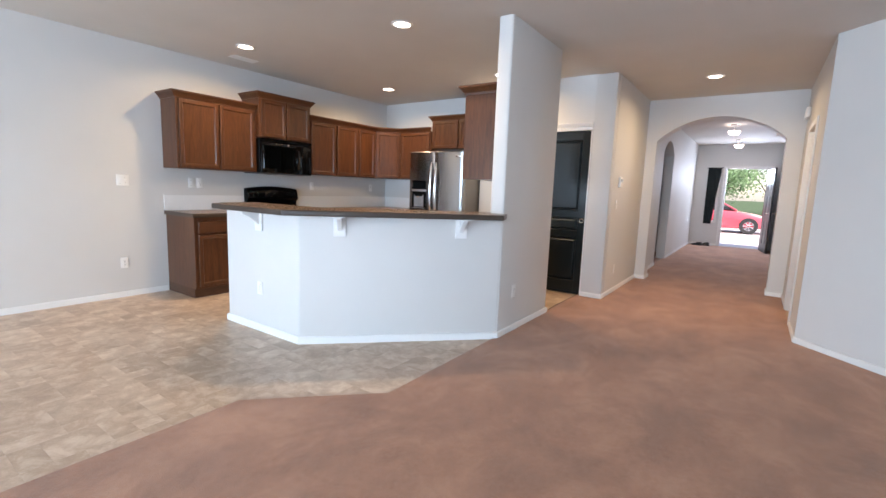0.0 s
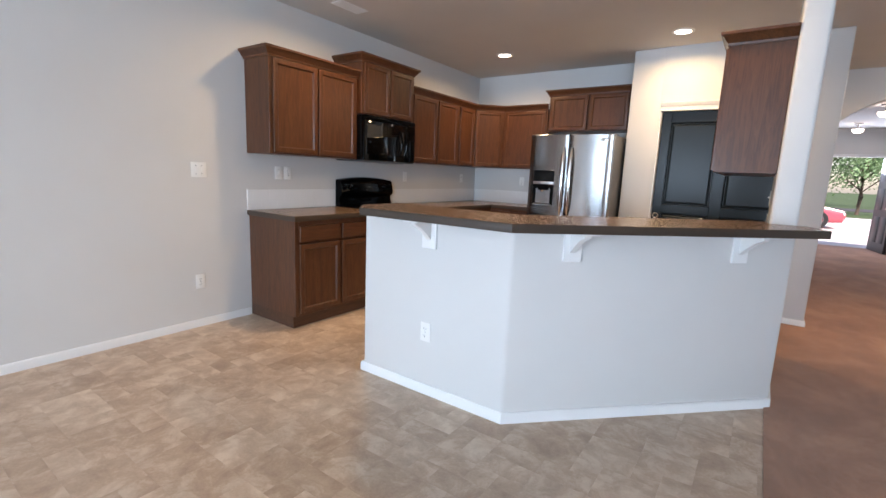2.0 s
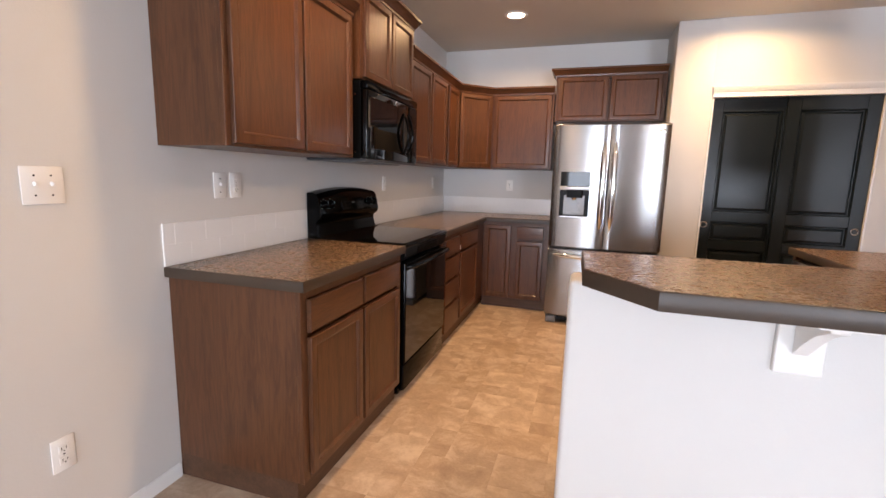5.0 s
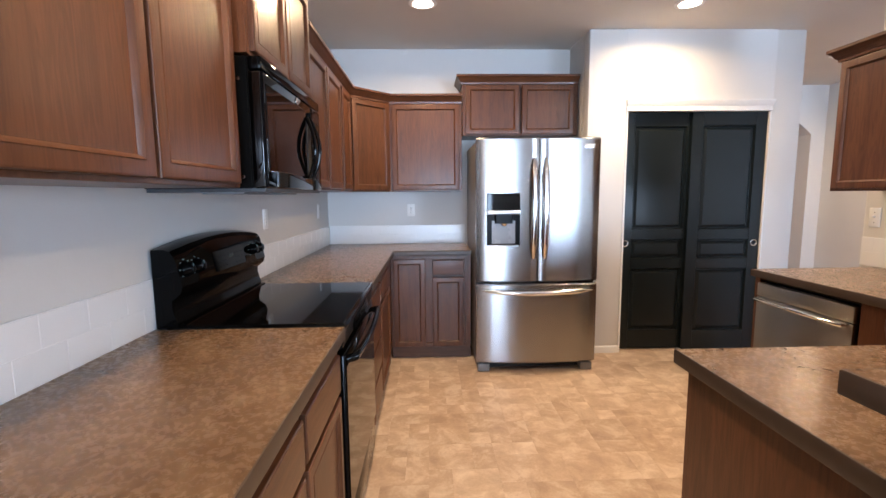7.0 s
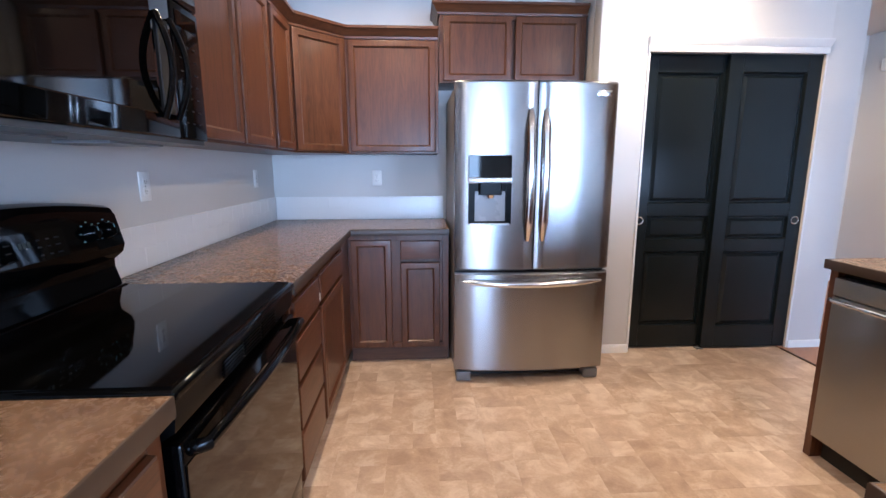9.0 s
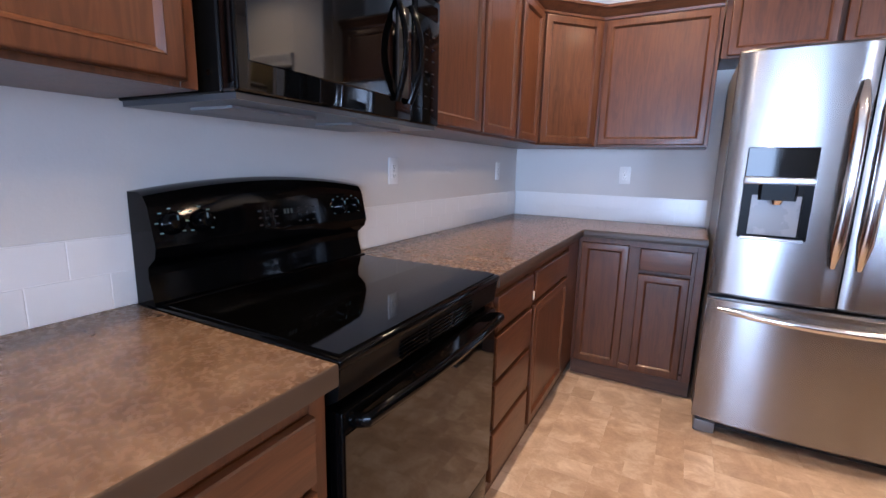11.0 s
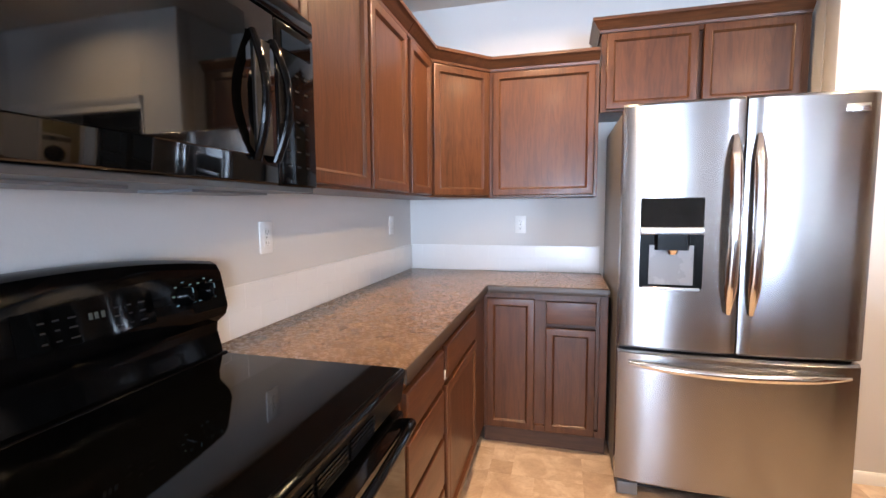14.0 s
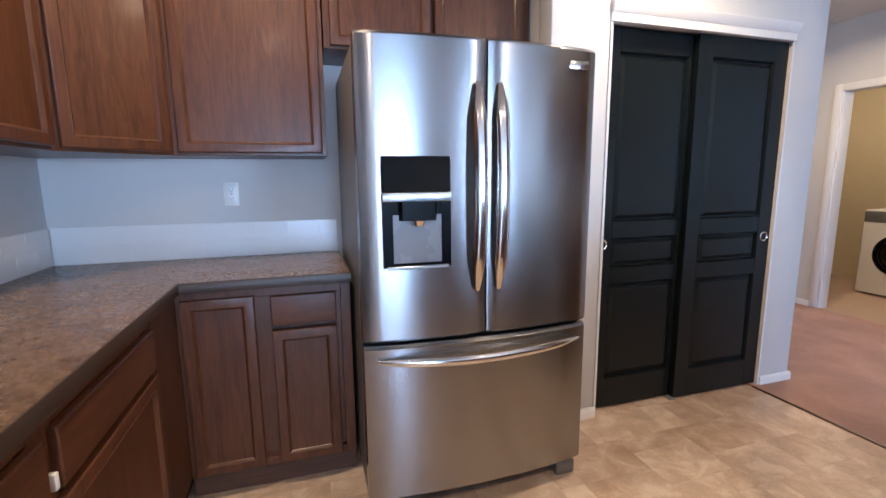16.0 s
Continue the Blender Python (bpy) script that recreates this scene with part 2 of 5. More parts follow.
def vinyl_material():
    m, b = material("stone_pattern_vinyl")
    rnd = node(m, "Math", {0: node(m, "ObjectInfo").outputs["Random"], 1: node(m, "NewGeometry").outputs["Random Per Island"]}, operation="ADD").outputs[0]
    rnd = node(m, "Math", {0: rnd, 1: 1.0}, operation="FRACT").outputs[0]
    geo = node(m, "NewGeometry").outputs["Position"]
    jump = node(m, "CombineXYZ", {"X": rnd, "Y": rnd, "Z": rnd}).outputs[0]
    jump = node(m, "VectorMath", {0: jump, 1: (31.0, 47.0, 19.0)}, operation="MULTIPLY").outputs[0]
    apart = node(m, "VectorMath", {0: geo, 1: jump}, operation="ADD").outputs[0]
    w = node(m, "TexNoise", {"Vector": apart, "Scale": 7.0, "Detail": 6.0, "Roughness": 0.64, "Distortion": 0.4}).outputs["Fac"]
    big = node(m, "TexNoise", {"Vector": geo, "Scale": 1.7, "Detail": 2.0}).outputs["Fac"]
    fine = node(m, "TexNoise", {"Vector": geo, "Scale": 90.0, "Detail": 4.0}).outputs["Fac"]
    tone = ramp(m, rnd, [(0.0, (0.42, 0.27, 0.18)), (0.35, (0.525, 0.355, 0.25)), (0.7, (0.625, 0.44, 0.32)), (1.0, (0.76, 0.585, 0.45))])
    cloud = ramp(m, w, [(0.33, (0.32, 0.21, 0.14)), (0.5, (0.58, 0.425, 0.305)), (0.64, (0.88, 0.755, 0.615))])
    col = mix(m, 0.58, tone, cloud)
    col = mix(m, 0.16, col, ramp(m, big, [(0.3, (0.30, 0.20, 0.135)), (0.7, (0.58, 0.43, 0.315))]))
    col = mix(m, 0.12, col, ramp(m, fine, [(0.3, (0.15, 0.11, 0.08)), (0.7, (0.55, 0.46, 0.37))]))
    wire(m, col, b.inputs["Base Color"])
    wire(m, node(m, "MapRange", {"Value": w, "To Min": 0.30, "To Max": 0.46}).outputs[0], b.inputs["Roughness"])
    bump(m, b, fine, 0.2, 0.0006)
    return m


VINYL = vinyl_material()
VINYL_BASE = painted("vinyl_joint", (0.52, 0.38, 0.275), 0.55, 120, 0.0006, 0.1)
CONCRETE = painted("pale_concrete", (0.62, 0.60, 0.56), 0.85, 40, 0.002, 0.1)
GRASS = painted("lawn", (0.055, 0.10, 0.03), 0.9, 25, 0.03, 0.3)
LEAF = painted("green_leaves", (0.19, 0.33, 0.15), 0.6, 8, 0.002, 0.35)
BARK = painted("grey_bark", (0.12, 0.09, 0.065), 0.9, 20, 0.01, 0.3)


def glass_material():
    m, b = material("clear_glass")
    b.inputs["Base Color"].default_value = (0.96, 0.98, 0.97, 1)
    b.inputs["Transmission Weight"].default_value, b.inputs["Roughness"].default_value, b.inputs["IOR"].default_value = 1.0, 0.0, 1.45
    return m


GLASS = glass_material()


# ---------------------------------------------------------------- mesh helpers
def box(bm, x0, x1, y0, y1, z0, z1, bevel=0.0, segs=2):
    v = [bm.verts.new(p) for p in ((x0, y0, z0), (x1, y0, z0), (x1, y1, z0), (x0, y1, z0), (x0, y0, z1), (x1, y0, z1), (x1, y1, z1), (x0, y1, z1))]
    faces = [bm.faces.new([v[i] for i in q]) for q in ((3, 2, 1, 0), (4, 5, 6, 7), (0, 1, 5, 4), (1, 2, 6, 5), (2, 3, 7, 6), (3, 0, 4, 7))]
    if bevel:
        edges = list({e for f in faces for e in f.edges})
        bmesh.ops.bevel(bm, geom=edges, offset=bevel, segments=segs, profile=0.5, affect="EDGES", clamp_overlap=True)
    return faces


def prism(bm, pts, z0, z1, bevel=0.0, segs=2):
    area = sum(a[0] * b[1] - b[0] * a[1] for a, b in zip(pts, pts[1:] + pts[:1]))
    if area < 0:
        pts = pts[::-1]
    lo = [bm.verts.new((x, y, z0)) for x, y in pts]
    hi = [bm.verts.new((x, y, z1)) for x, y in pts]
    faces = [bm.faces.new(lo[::-1]), bm.faces.new(hi)]
    n = len(pts)
    for i in range(n):
        faces.append(bm.faces.new((lo[i], lo[(i + 1) % n], hi[(i + 1) % n], hi[i])))
    if bevel:
        bmesh.ops.bevel(bm, geom=list({e for f in faces for e in f.edges}), offset=bevel, segments=segs, profile=0.5, affect="EDGES", clamp_overlap=True)
    return faces


def cyl(bm, p0, p1, r0, r1=None, seg=24):
    p0, p1 = Vector(p0), Vector(p1)
    r1 = r0 if r1 is None else r1
    q = (p1 - p0).to_track_quat("Z", "Y")
    rings = []
    for p, r in ((p0, r0), (p1, r1)):
        rings.append([bm.verts.new(p + q @ Vector((r * math.cos(2 * math.pi * i / seg), r * math.sin(2 * math.pi * i / seg), 0))) for i in range(seg)])
    for i in range(seg):
        j = (i + 1) % seg
        bm.faces.new((rings[0][i], rings[0][j], rings[1][j], rings[1][i]))
    bm.faces.new(rings[0][::-1])
    bm.faces.new(rings[1])


def tube(bm, pts, ra, rb=None, seg=12, up=(0, 0, 1), taper=False):
    """A rod along pts; ra across, rb along up."""
    rb = ra if rb is None else rb
    pts = [Vector(p) for p in pts]
    rings = []
    n = len(pts)
    for i, p in enumerate(pts):
        d = (pts[min(i + 1, n - 1)] - pts[max(i - 1, 0)]).normalized()
        side = d.cross(Vector(up)).normalized()
        top = side.cross(d).normalized()
        k = 1.0
        if taper:
            s = i / (n - 1)
            k = max(0.3, min(1.0, 4.5 * min(s, 1 - s) + 0.35))
        rings.append([bm.verts.new(p + side * (ra * k * math.cos(2 * math.pi * j / seg)) + top * (rb * k * math.sin(2 * math.pi * j / seg))) for j in range(seg)])
    for a, b in zip(rings, rings[1:]):
        for j in range(seg):
            bm.faces.new((a[j], a[(j + 1) % seg], b[(j + 1) % seg], b[j]))
    bm.faces.new(rings[0][::-1])
    bm.faces.new(rings[-1])


def sweep(bm, path, profile, closed_ends=True):
    """A moulding: profile points (out, z) carried along a flat path, out to the right of the way, with mitred corners."""
    pts = [Vector((x, y)) for x, y in path]
    n = len(pts)
    rings = []
    for i in range(n):
        d0 = (pts[i] - pts[i - 1]).normalized() if i else (pts[1] - pts[0]).normalized()
        d1 = (pts[i + 1] - pts[i]).normalized() if i < n - 1 else d0
        n0, n1 = Vector((d0.y, -d0.x)), Vector((d1.y, -d1.x))
        mit = (n0 + n1).normalized()
        mit = mit / max(0.3, mit.dot(n0))
        rings.append([bm.verts.new((pts[i].x + mit.x * o, pts[i].y + mit.y * o, z)) for o, z in profile])
    k = len(profile)
    for a, b in zip(rings, rings[1:]):
        for j in range(k):
            bm.faces.new((a[j], a[(j + 1) % k], b[(j + 1) % k], b[j]))
    bm.faces.new(rings[0][::-1])
    bm.faces.new(rings[-1])
    bmesh.ops.recalc_face_normals(bm, faces=bm.faces[:])


def lathe(bm, profile, seg=32, m=None):
    """Turn (r, z) points about z."""
    rings = []
    for r, z in profile:
        rings.append([bm.verts.new((r * math.cos(2 * math.pi * i / seg), r * math.sin(2 * math.pi * i / seg), z)) for i in range(seg)] if r > 1e-5 else [bm.verts.new((0, 0, z))])
    for a, b in zip(rings, rings[1:]):
        for i in range(seg):
            j = (i + 1) % seg
            if len(a) == 1:
                bm.faces.new((a[0], b[i], b[j]))
            elif len(b) == 1:
                bm.faces.new((a[i], a[j], b[0]))
            else:
                bm.faces.new((a[i], a[j], b[j], b[i]))
    bmesh.ops.recalc_face_normals(bm, faces=bm.faces[:])
    if m is not None:
        bmesh.ops.transform(bm, matrix=m, verts=bm.verts[:])


def mesh_of(name, bm, mat, smooth=35):
    data = bpy.data.meshes.new(name)
    bm.normal_update()
    bm.to_mesh(data)
    bm.free()
    data.materials.append(mat)
    if smooth:
        for p in data.polygons:
            p.use_smooth = True
        data.set_sharp_from_angle(angle=radians(smooth))
    return data


def part(name, bm, mat, parent, label="", smooth=35):
    ob = new(name, mesh_of(name, bm, mat, smooth))
    ob.parent = parent
    if label:
        ob["label"] = label
    return ob


def solid(name, bm, mat, label, category, kind="structure", group="", smooth=35):
    return tagged(new(name, mesh_of(name, bm, mat, smooth)), label, category, group, kind)


def thing(name, m, label, category, group="", kind=""):
    ob = new(name)
    ob.empty_display_size = 0.1
    ob.matrix_world = m
    return tagged(ob, label, category, group, kind)


def B():
    return bmesh.new()


def boxes(*args):
    bm = B()
    for a in args:
        box(bm, *a)
    return bm


def framed_panel(bm, x0, x1, z0, z1, y, t, rail=0.041):
    """A cabinet door: flat frame, small bead, sunk panel; its front faces -y."""
    faces = box(bm, x0, x1, y - t, y, z0, z1)
    bm.normal_update()
    front = min(faces, key=lambda f: f.calc_center_median().y)
    rim = list(front.edges)
    bmesh.ops.bevel(bm, geom=rim, offset=0.006, segments=3, profile=0.55, affect="EDGES")
    bm.normal_update()
    front = min(bm.faces, key=lambda f: (round(f.calc_center_median().y, 5), -f.calc_area()))
    bmesh.ops.inset_region(bm, faces=[front], thickness=rail, depth=0)
    bmesh.ops.inset_region(bm, faces=[front], thickness=0.003, depth=0.0015)
    bmesh.ops.inset_region(bm, faces=[front], thickness=0.005, depth=-0.003)
    bmesh.ops.inset_region(bm, faces=[front], thickness=0.009, depth=-0.0095)


def slab_front(bm, x0, x1, z0, z1, y, t):
    faces = box(bm, x0, x1, y - t, y, z0, z1)
    front = min(faces, key=lambda f: f.calc_center_median().y)
    bmesh.ops.bevel(bm, geom=list(front.edges), offset=0.009, segments=3, profile=0.6, affect="EDGES")


# ---------------------------------------------------------------- large structure
XW, YB, YP, XJ = -5.25, 6.83, 6.32, -3.02       # west wall, kitchen back wall, pantry wall, fridge alcove side
HL, HR, YA, YF = -1.25, 0.60, 8.15, 14.80        # hall walls, arch wall, front wall
solid("ceiling", boxes((-5.40, 2.75, -4.75, 14.95, CEIL, CEIL + 0.15)), CEILING, "grey textured painted ceiling over all rooms", "ceiling")
solid("floor_slab", boxes((-5.40, 2.75, -4.75, 14.97, -0.16, -0.012)), CONCRETE, "plain concrete slab under the floors", "floor")
solid("wall_west", boxes((XW - 0.12, XW, -4.72, 6.95, -0.012, CEIL)), WALL, "light grey painted wall along dining area and kitchen", "wall")
solid("wall_north", boxes((XW, XJ, YB, YB + 0.12, -0.012, CEIL)), WALL, "light grey painted wall behind the fridge", "wall")
solid("wall_alcove", boxes((XJ, XJ + 0.12, YP + 0.12, YB + 0.12, -0.012, CEIL)), WALL, "light grey painted side of the fridge alcove", "wall")
PX0, PX1, PH = -2.70, -1.50, 2.035
solid("wall_pantry", boxes((XJ, PX0, YP, YP + 0.12, -0.012, CEIL, 0.012), (PX1, HL, YP, YP + 0.12, -0.012, CEIL, 0.012), (PX0 - 0.012, PX1 + 0.012, YP + 0.0005, YP + 0.1195, PH, CEIL)), WALL,
      "light grey painted wall round the pantry doors", "wall")
solid("wall_pantry_inside", boxes((XJ + 0.12, HL - 0.12, 7.0, 7.1, -0.012, CEIL)), WALL, "plain painted back of the pantry", "wall")
solid("wall_hall_left", boxes((HL - 0.12, HL, YP + 0.12, YA, -0.012, CEIL)), WALL, "light grey painted hall wall with thermostat", "wall")


def arch_wall(name, a0, a1, o0, o1, spring, top, thick, m, label):
    """A wall along local x with a segmental arch from o0 to o1; its near face is at y = 0."""
    bm = B()
    steps = 28
    half, mid, rise = (o1 - o0) / 2, (o0 + o1) / 2, top - spring
    r = (half * half + rise * rise) / (2 * rise)
    curve = []
    for i in range(steps + 1):
        x = o0 + (o1 - o0) * i / steps
        curve.append((x, top - r + math.sqrt(r * r - (x - mid) ** 2)))
    for x0, x1 in ((a0, o0), (o1, a1)):
        box(bm, x0, x1, 0, thick, -0.012, CEIL)
    for (x0, z0), (x1, z1) in zip(curve, curve[1:]):
        v = [bm.verts.new(p) for p in ((x0, 0, z0), (x1, 0, z1), (x1, 0, CEIL), (x0, 0, CEIL), (x0, thick, z0), (x1, thick, z1), (x1, thick, CEIL), (x0, thick, CEIL))]
        for q in ((0, 1, 2, 3), (7, 6, 5, 4), (4, 5, 1, 0)):
            bm.faces.new([v[k] for k in q])
    bmesh.ops.remove_doubles(bm, verts=bm.verts[:], dist=0.0005)
    bmesh.ops.transform(bm, matrix=m, verts=bm.verts[:])
    return solid(name, bm, WALL, label, "wall", smooth=30)


arch_wall("wall_arch", HL - 0.12, HR + 0.12, -1.11, 0.42, 2.07, 2.385, 0.25, pose(0, YA, 0), "painted wall with a wide arched opening to the foyer")
LD0, LD1, LDH = 6.60, 7.36, 2.04
solid("wall_hall_right", boxes((HR, HR + 0.12, 5.88, LD0, -0.012, CEIL), (HR, HR + 0.12, LD1, YA, -0.012, CEIL), (HR, HR + 0.12, LD0, LD1, LDH, CEIL)), WALL,
      "light grey painted hall wall with laundry doorway", "wall")
bm = B()
prism(bm, [(HR, 5.88), (2.60, 3.88), (2.60, 4.05), (HR + 0.12, 5.93)], -0.012, CEIL)
solid("wall_diagonal", bm, WALL, "light grey painted wall set at an angle", "wall")
solid("wall_east", boxes((2.60, 2.72, -4.72, 4.05, -0.012, CEIL)), WALL, "plain painted living room wall", "wall")
solid("wall_south", boxes((XW, -4.70, -4.72, -4.6, -0.012, CEIL), (-4.70, -2.80, -4.72, -4.6, 2.08, CEIL), (-2.80, -0.3, -4.72, -4.6, -0.012, CEIL),
                          (-0.3, 2.1, -4.72, -4.6, -0.012, 0.55), (-0.3, 2.1, -4.72, -4.6, 2.15, CEIL), (2.1, 2.60, -4.72, -4.6, -0.012, CEIL)), WALL,
      "plain painted wall with patio door and window openings", "wall")
arch_wall("wall_foyer_left", YA + 0.25, YF, 9.75, 10.9, 2.07, 2.30, 0.16, pose(HL, 0, 0, 0, 0, 90), "painted foyer wall with an arched opening")
solid("wall_foyer_right", boxes((HR, HR + 0.12, YA + 0.25, YF, -0.012, CEIL)), WALL, "light grey painted foyer wall", "wall")
DX0, DX1, DH = -0.54, 0.40, 2.04
solid("wall_front", boxes((HL - 0.16, -0.95, YF, YF + 0.15, -0.012, CEIL), (-0.95, -0.66, YF, YF + 0.15, -0.012, 0.62), (-0.95, -0.66, YF, YF + 0.15, 2.02, CEIL),
                          (-0.66, DX0, YF, YF + 0.15, -0.012, CEIL), (DX0, DX1, YF, YF + 0.15, DH, CEIL), (DX1, HR + 0.12, YF, YF + 0.15, -0.012, CEIL)), WALL,
      "painted front wall with entrance and sidelight openings", "wall")
solid("wall_side_room", boxes((-4.0, -3.9, 8.9, 12.0, -0.012, CEIL), (-4.0, HL - 0.16, 8.8, 8.9, -0.012, CEIL), (-4.0, HL - 0.16, 12.0, 12.1, -0.012, CEIL)), WALL, "plain walls of the room beside the foyer", "wall")
solid("wall_laundry", boxes((2.45, 2.55, 6.0, 8.7, -0.012, CEIL), (HR + 0.12, 2.45, 8.6, 8.7, -0.012, CEIL), (HR + 0.12, 2.45, 5.98, 6.08, -0.012, CEIL)), LAUNDRY, "tan painted laundry room walls", "wall")

# half wall and full-height stub of the peninsula
bm = B()
prism(bm, [(-3.70, 3.02), (-2.685, 3.02), (-1.534, 4.19), (-1.664, 4.24), (-2.739, 3.15), (-3.70, 3.15)], -0.012, 1.040, 0.016, 3)
solid("half_wall", bm, WALL, "painted half wall of the breakfast bar", "half wall")
bm = B()
prism(bm, [(-1.534, 4.195), (-1.534, 5.29), (-1.664, 5.29), (-1.664, 4.195)], -0.012, CEIL + 0.01, 0.018, 3)
solid("wall_stub", bm, WALL, "full-height painted wall end beside the bar", "wall")

# floors
EDGE = [(-2.16, -4.6), (-2.16, 2.20), (-1.55, 2.82), (-1.55, 6.32)]
bm = B()
prism(bm, EDGE + [(-1.55, 6.44), (HL, 6.44), (HL - 0.05, YA + 0.3), (HL, YF + 0.02), (HR, YF + 0.02), (HR, 5.9), (2.6, 3.9), (2.6, -4.6)], -0.010, 0.007)
solid("carpet", bm, CARPET, "brown cut-pile carpet with vacuum marks", "carpet")
solid("carpet_side_room", boxes((-3.9, HL - 0.06, 8.9, 12.0, -0.010, 0.006)), CARPET, "brown cut-pile carpet in side room", "carpet")
bm = B()
prof = [(-0.008, -0.002), (0.008, -0.002), (0.006, 0.0085), (0.0, 0.0105), (-0.006, 0.0085)]
for path in ([(-1.55, 5.31), (-1.55, 6.31)],):
    sweep(bm, path, prof)
solid("floor_transition_strip", bm, plain("brown_strip", (0.09, 0.055, 0.035), 0.35, 0.3), "narrow brown strip between vinyl and carpet", "trim")

BASE = [(0.0, 0.0), (0.013, 0.0), (0.013, 0.046), (0.010, 0.055), (0.006, 0.060), (0.0, 0.060)]


def baseboard(path, label="white painted baseboard"):
    bm = B()
    sweep(bm, path, BASE)
    solid("baseboard", bm, TRIM, label, "baseboard")


baseboard([(XW, -4.6), (XW, 3.18)])
baseboard([(-3.70, 3.15), (-3.70, 3.02), (-2.685, 3.02), (-1.534, 4.19), (-1.534, 5.29), (-1.664, 5.29)], "white painted baseboard round the half wall")
baseboard([(XJ, 6.8), (XJ, YP), (PX0, YP)])
baseboard([(PX1, YP), (HL, YP), (HL, YA), (-1.11, YA), (-1.11, YA + 0.25), (HL, YA + 0.25), (HL, 9.75)])
baseboard([(HL, 10.9), (HL, YF), (DX0 - 0.06, YF)])
baseboard([(HR, YF), (HR, YA + 0.25), (0.42, YA + 0.25), (0.42, YA), (HR, YA), (HR, LD1 + 0.07)])
baseboard([(HR, LD0 - 0.07), (HR, 5.88), (2.60, 3.88), (2.60, -4.6)])


def casing(name, path_boxes, label):
    bm = B()
    for a in path_boxes:
        box(bm, *a, 0.004)
    return solid(name, bm, TRIM, label, "door frame")


bm = boxes((PX0 - 0.004, PX1 + 0.004, YP - 0.012, YP + 0.03, PH - 0.012, PH + 0.028, 0.002, 1),
           (PX0 - 0.001, PX0 + 0.012, YP - 0.003, YP + 0.12, 0.0, PH), (PX1 - 0.012, PX1 + 0.001, YP - 0.003, YP + 0.12, 0.0, PH))
hull = [bm.verts.new((x, y, z)) for z, e, d in ((PH + 0.028, 0.002, 0.013), (PH + 0.066, 0.008, 0.034), (PH + 0.076, 0.008, 0.034)) for x, y in ((PX0 - e, YP - d), (PX1 + e, YP - d), (PX1 + e, YP), (PX0 - e, YP))]
bmesh.ops.convex_hull(bm, input=hull)
solid("pantry_head_casing", bm, TRIM, "white painted trim of the pantry opening", "door frame")
casing("laundry_door_casing", [(HR - 0.016, HR, LD1, LD1 + 0.065, 0, LDH + 0.065), (HR - 0.016, HR, LD0 - 0.065, LD0, 0, LDH + 0.065), (HR - 0.016, HR, LD0, LD1, LDH, LDH + 0.065),
                               (HR - 0.002, HR + 0.122, LD1 - 0.015, LD1 + 0.001, 0, LDH), (HR - 0.002, HR + 0.122, LD0 - 0.001, LD0 + 0.015, 0, LDH)], "white painted laundry door casing")
casing("entrance_casing", [(DX0 - 0.06, DX0, YF - 0.016, YF, 0, DH + 0.06), (DX1, DX1 + 0.06, YF - 0.016, YF, 0, DH + 0.06), (DX0, DX1, YF - 0.016, YF, DH, DH + 0.06),
                           (DX0 - 0.001, DX0 + 0.02, YF - 0.002, YF + 0.15, 0, DH), (DX1 - 0.02, DX1 + 0.001, YF - 0.002, YF + 0.15, 0, DH)], "white painted entrance door frame")


# ---------------------------------------------------------------- windows and doors behind the camera
def glazed(name, x0, x1, z0, z1, y, bars, label):
    t = thing(name, pose((x0 + x1) / 2, y, z0), label, "window", kind="structure")
    w, h = (x1 - x0) / 2, z1 - z0
    part("window_frame", boxes((-w, w, -0.05, 0.03, 0, 0.06), (-w, w, -0.05, 0.03, h - 0.06, h), (-w, -w + 0.06, -0.05, 0.03, 0.06, h - 0.06), (w - 0.06, w, -0.05, 0.03, 0.06, h - 0.06)), PLASTIC, t)
    for b in bars:
        part("mullion", boxes((b - 0.04, b + 0.04, -0.045, 0.025, 0.06, h - 0.06)), PLASTIC, t)
    p = part("pane", boxes((-w + 0.06, w - 0.06, -0.03, -0.024, 0.06, h - 0.06)), GLASS, t)
    p.visible_shadow = False
    return t


glazed("window_1", -4.70, -2.80, 0.0, 2.08, -4.65, [0.0], "white-framed sliding glass patio door")
glazed("window_2", -0.3, 2.1, 0.55, 2.15, -4.65, [0.0], "white-framed living room window")
glazed("window_3", -0.95, -0.66, 0.62, 2.02, YF + 0.09, [], "narrow white-framed sidelight beside the entrance")


# ---------------------------------------------------------------- kitchen cabinets
CROWN = [(0.0, 0.0), (0.010, 0.0), (0.012, 0.014), (0.020, 0.020), (0.034, 0.044), (0.046, 0.054), (0.050, 0.056), (0.050, 0.072), (0.0, 0.072)]


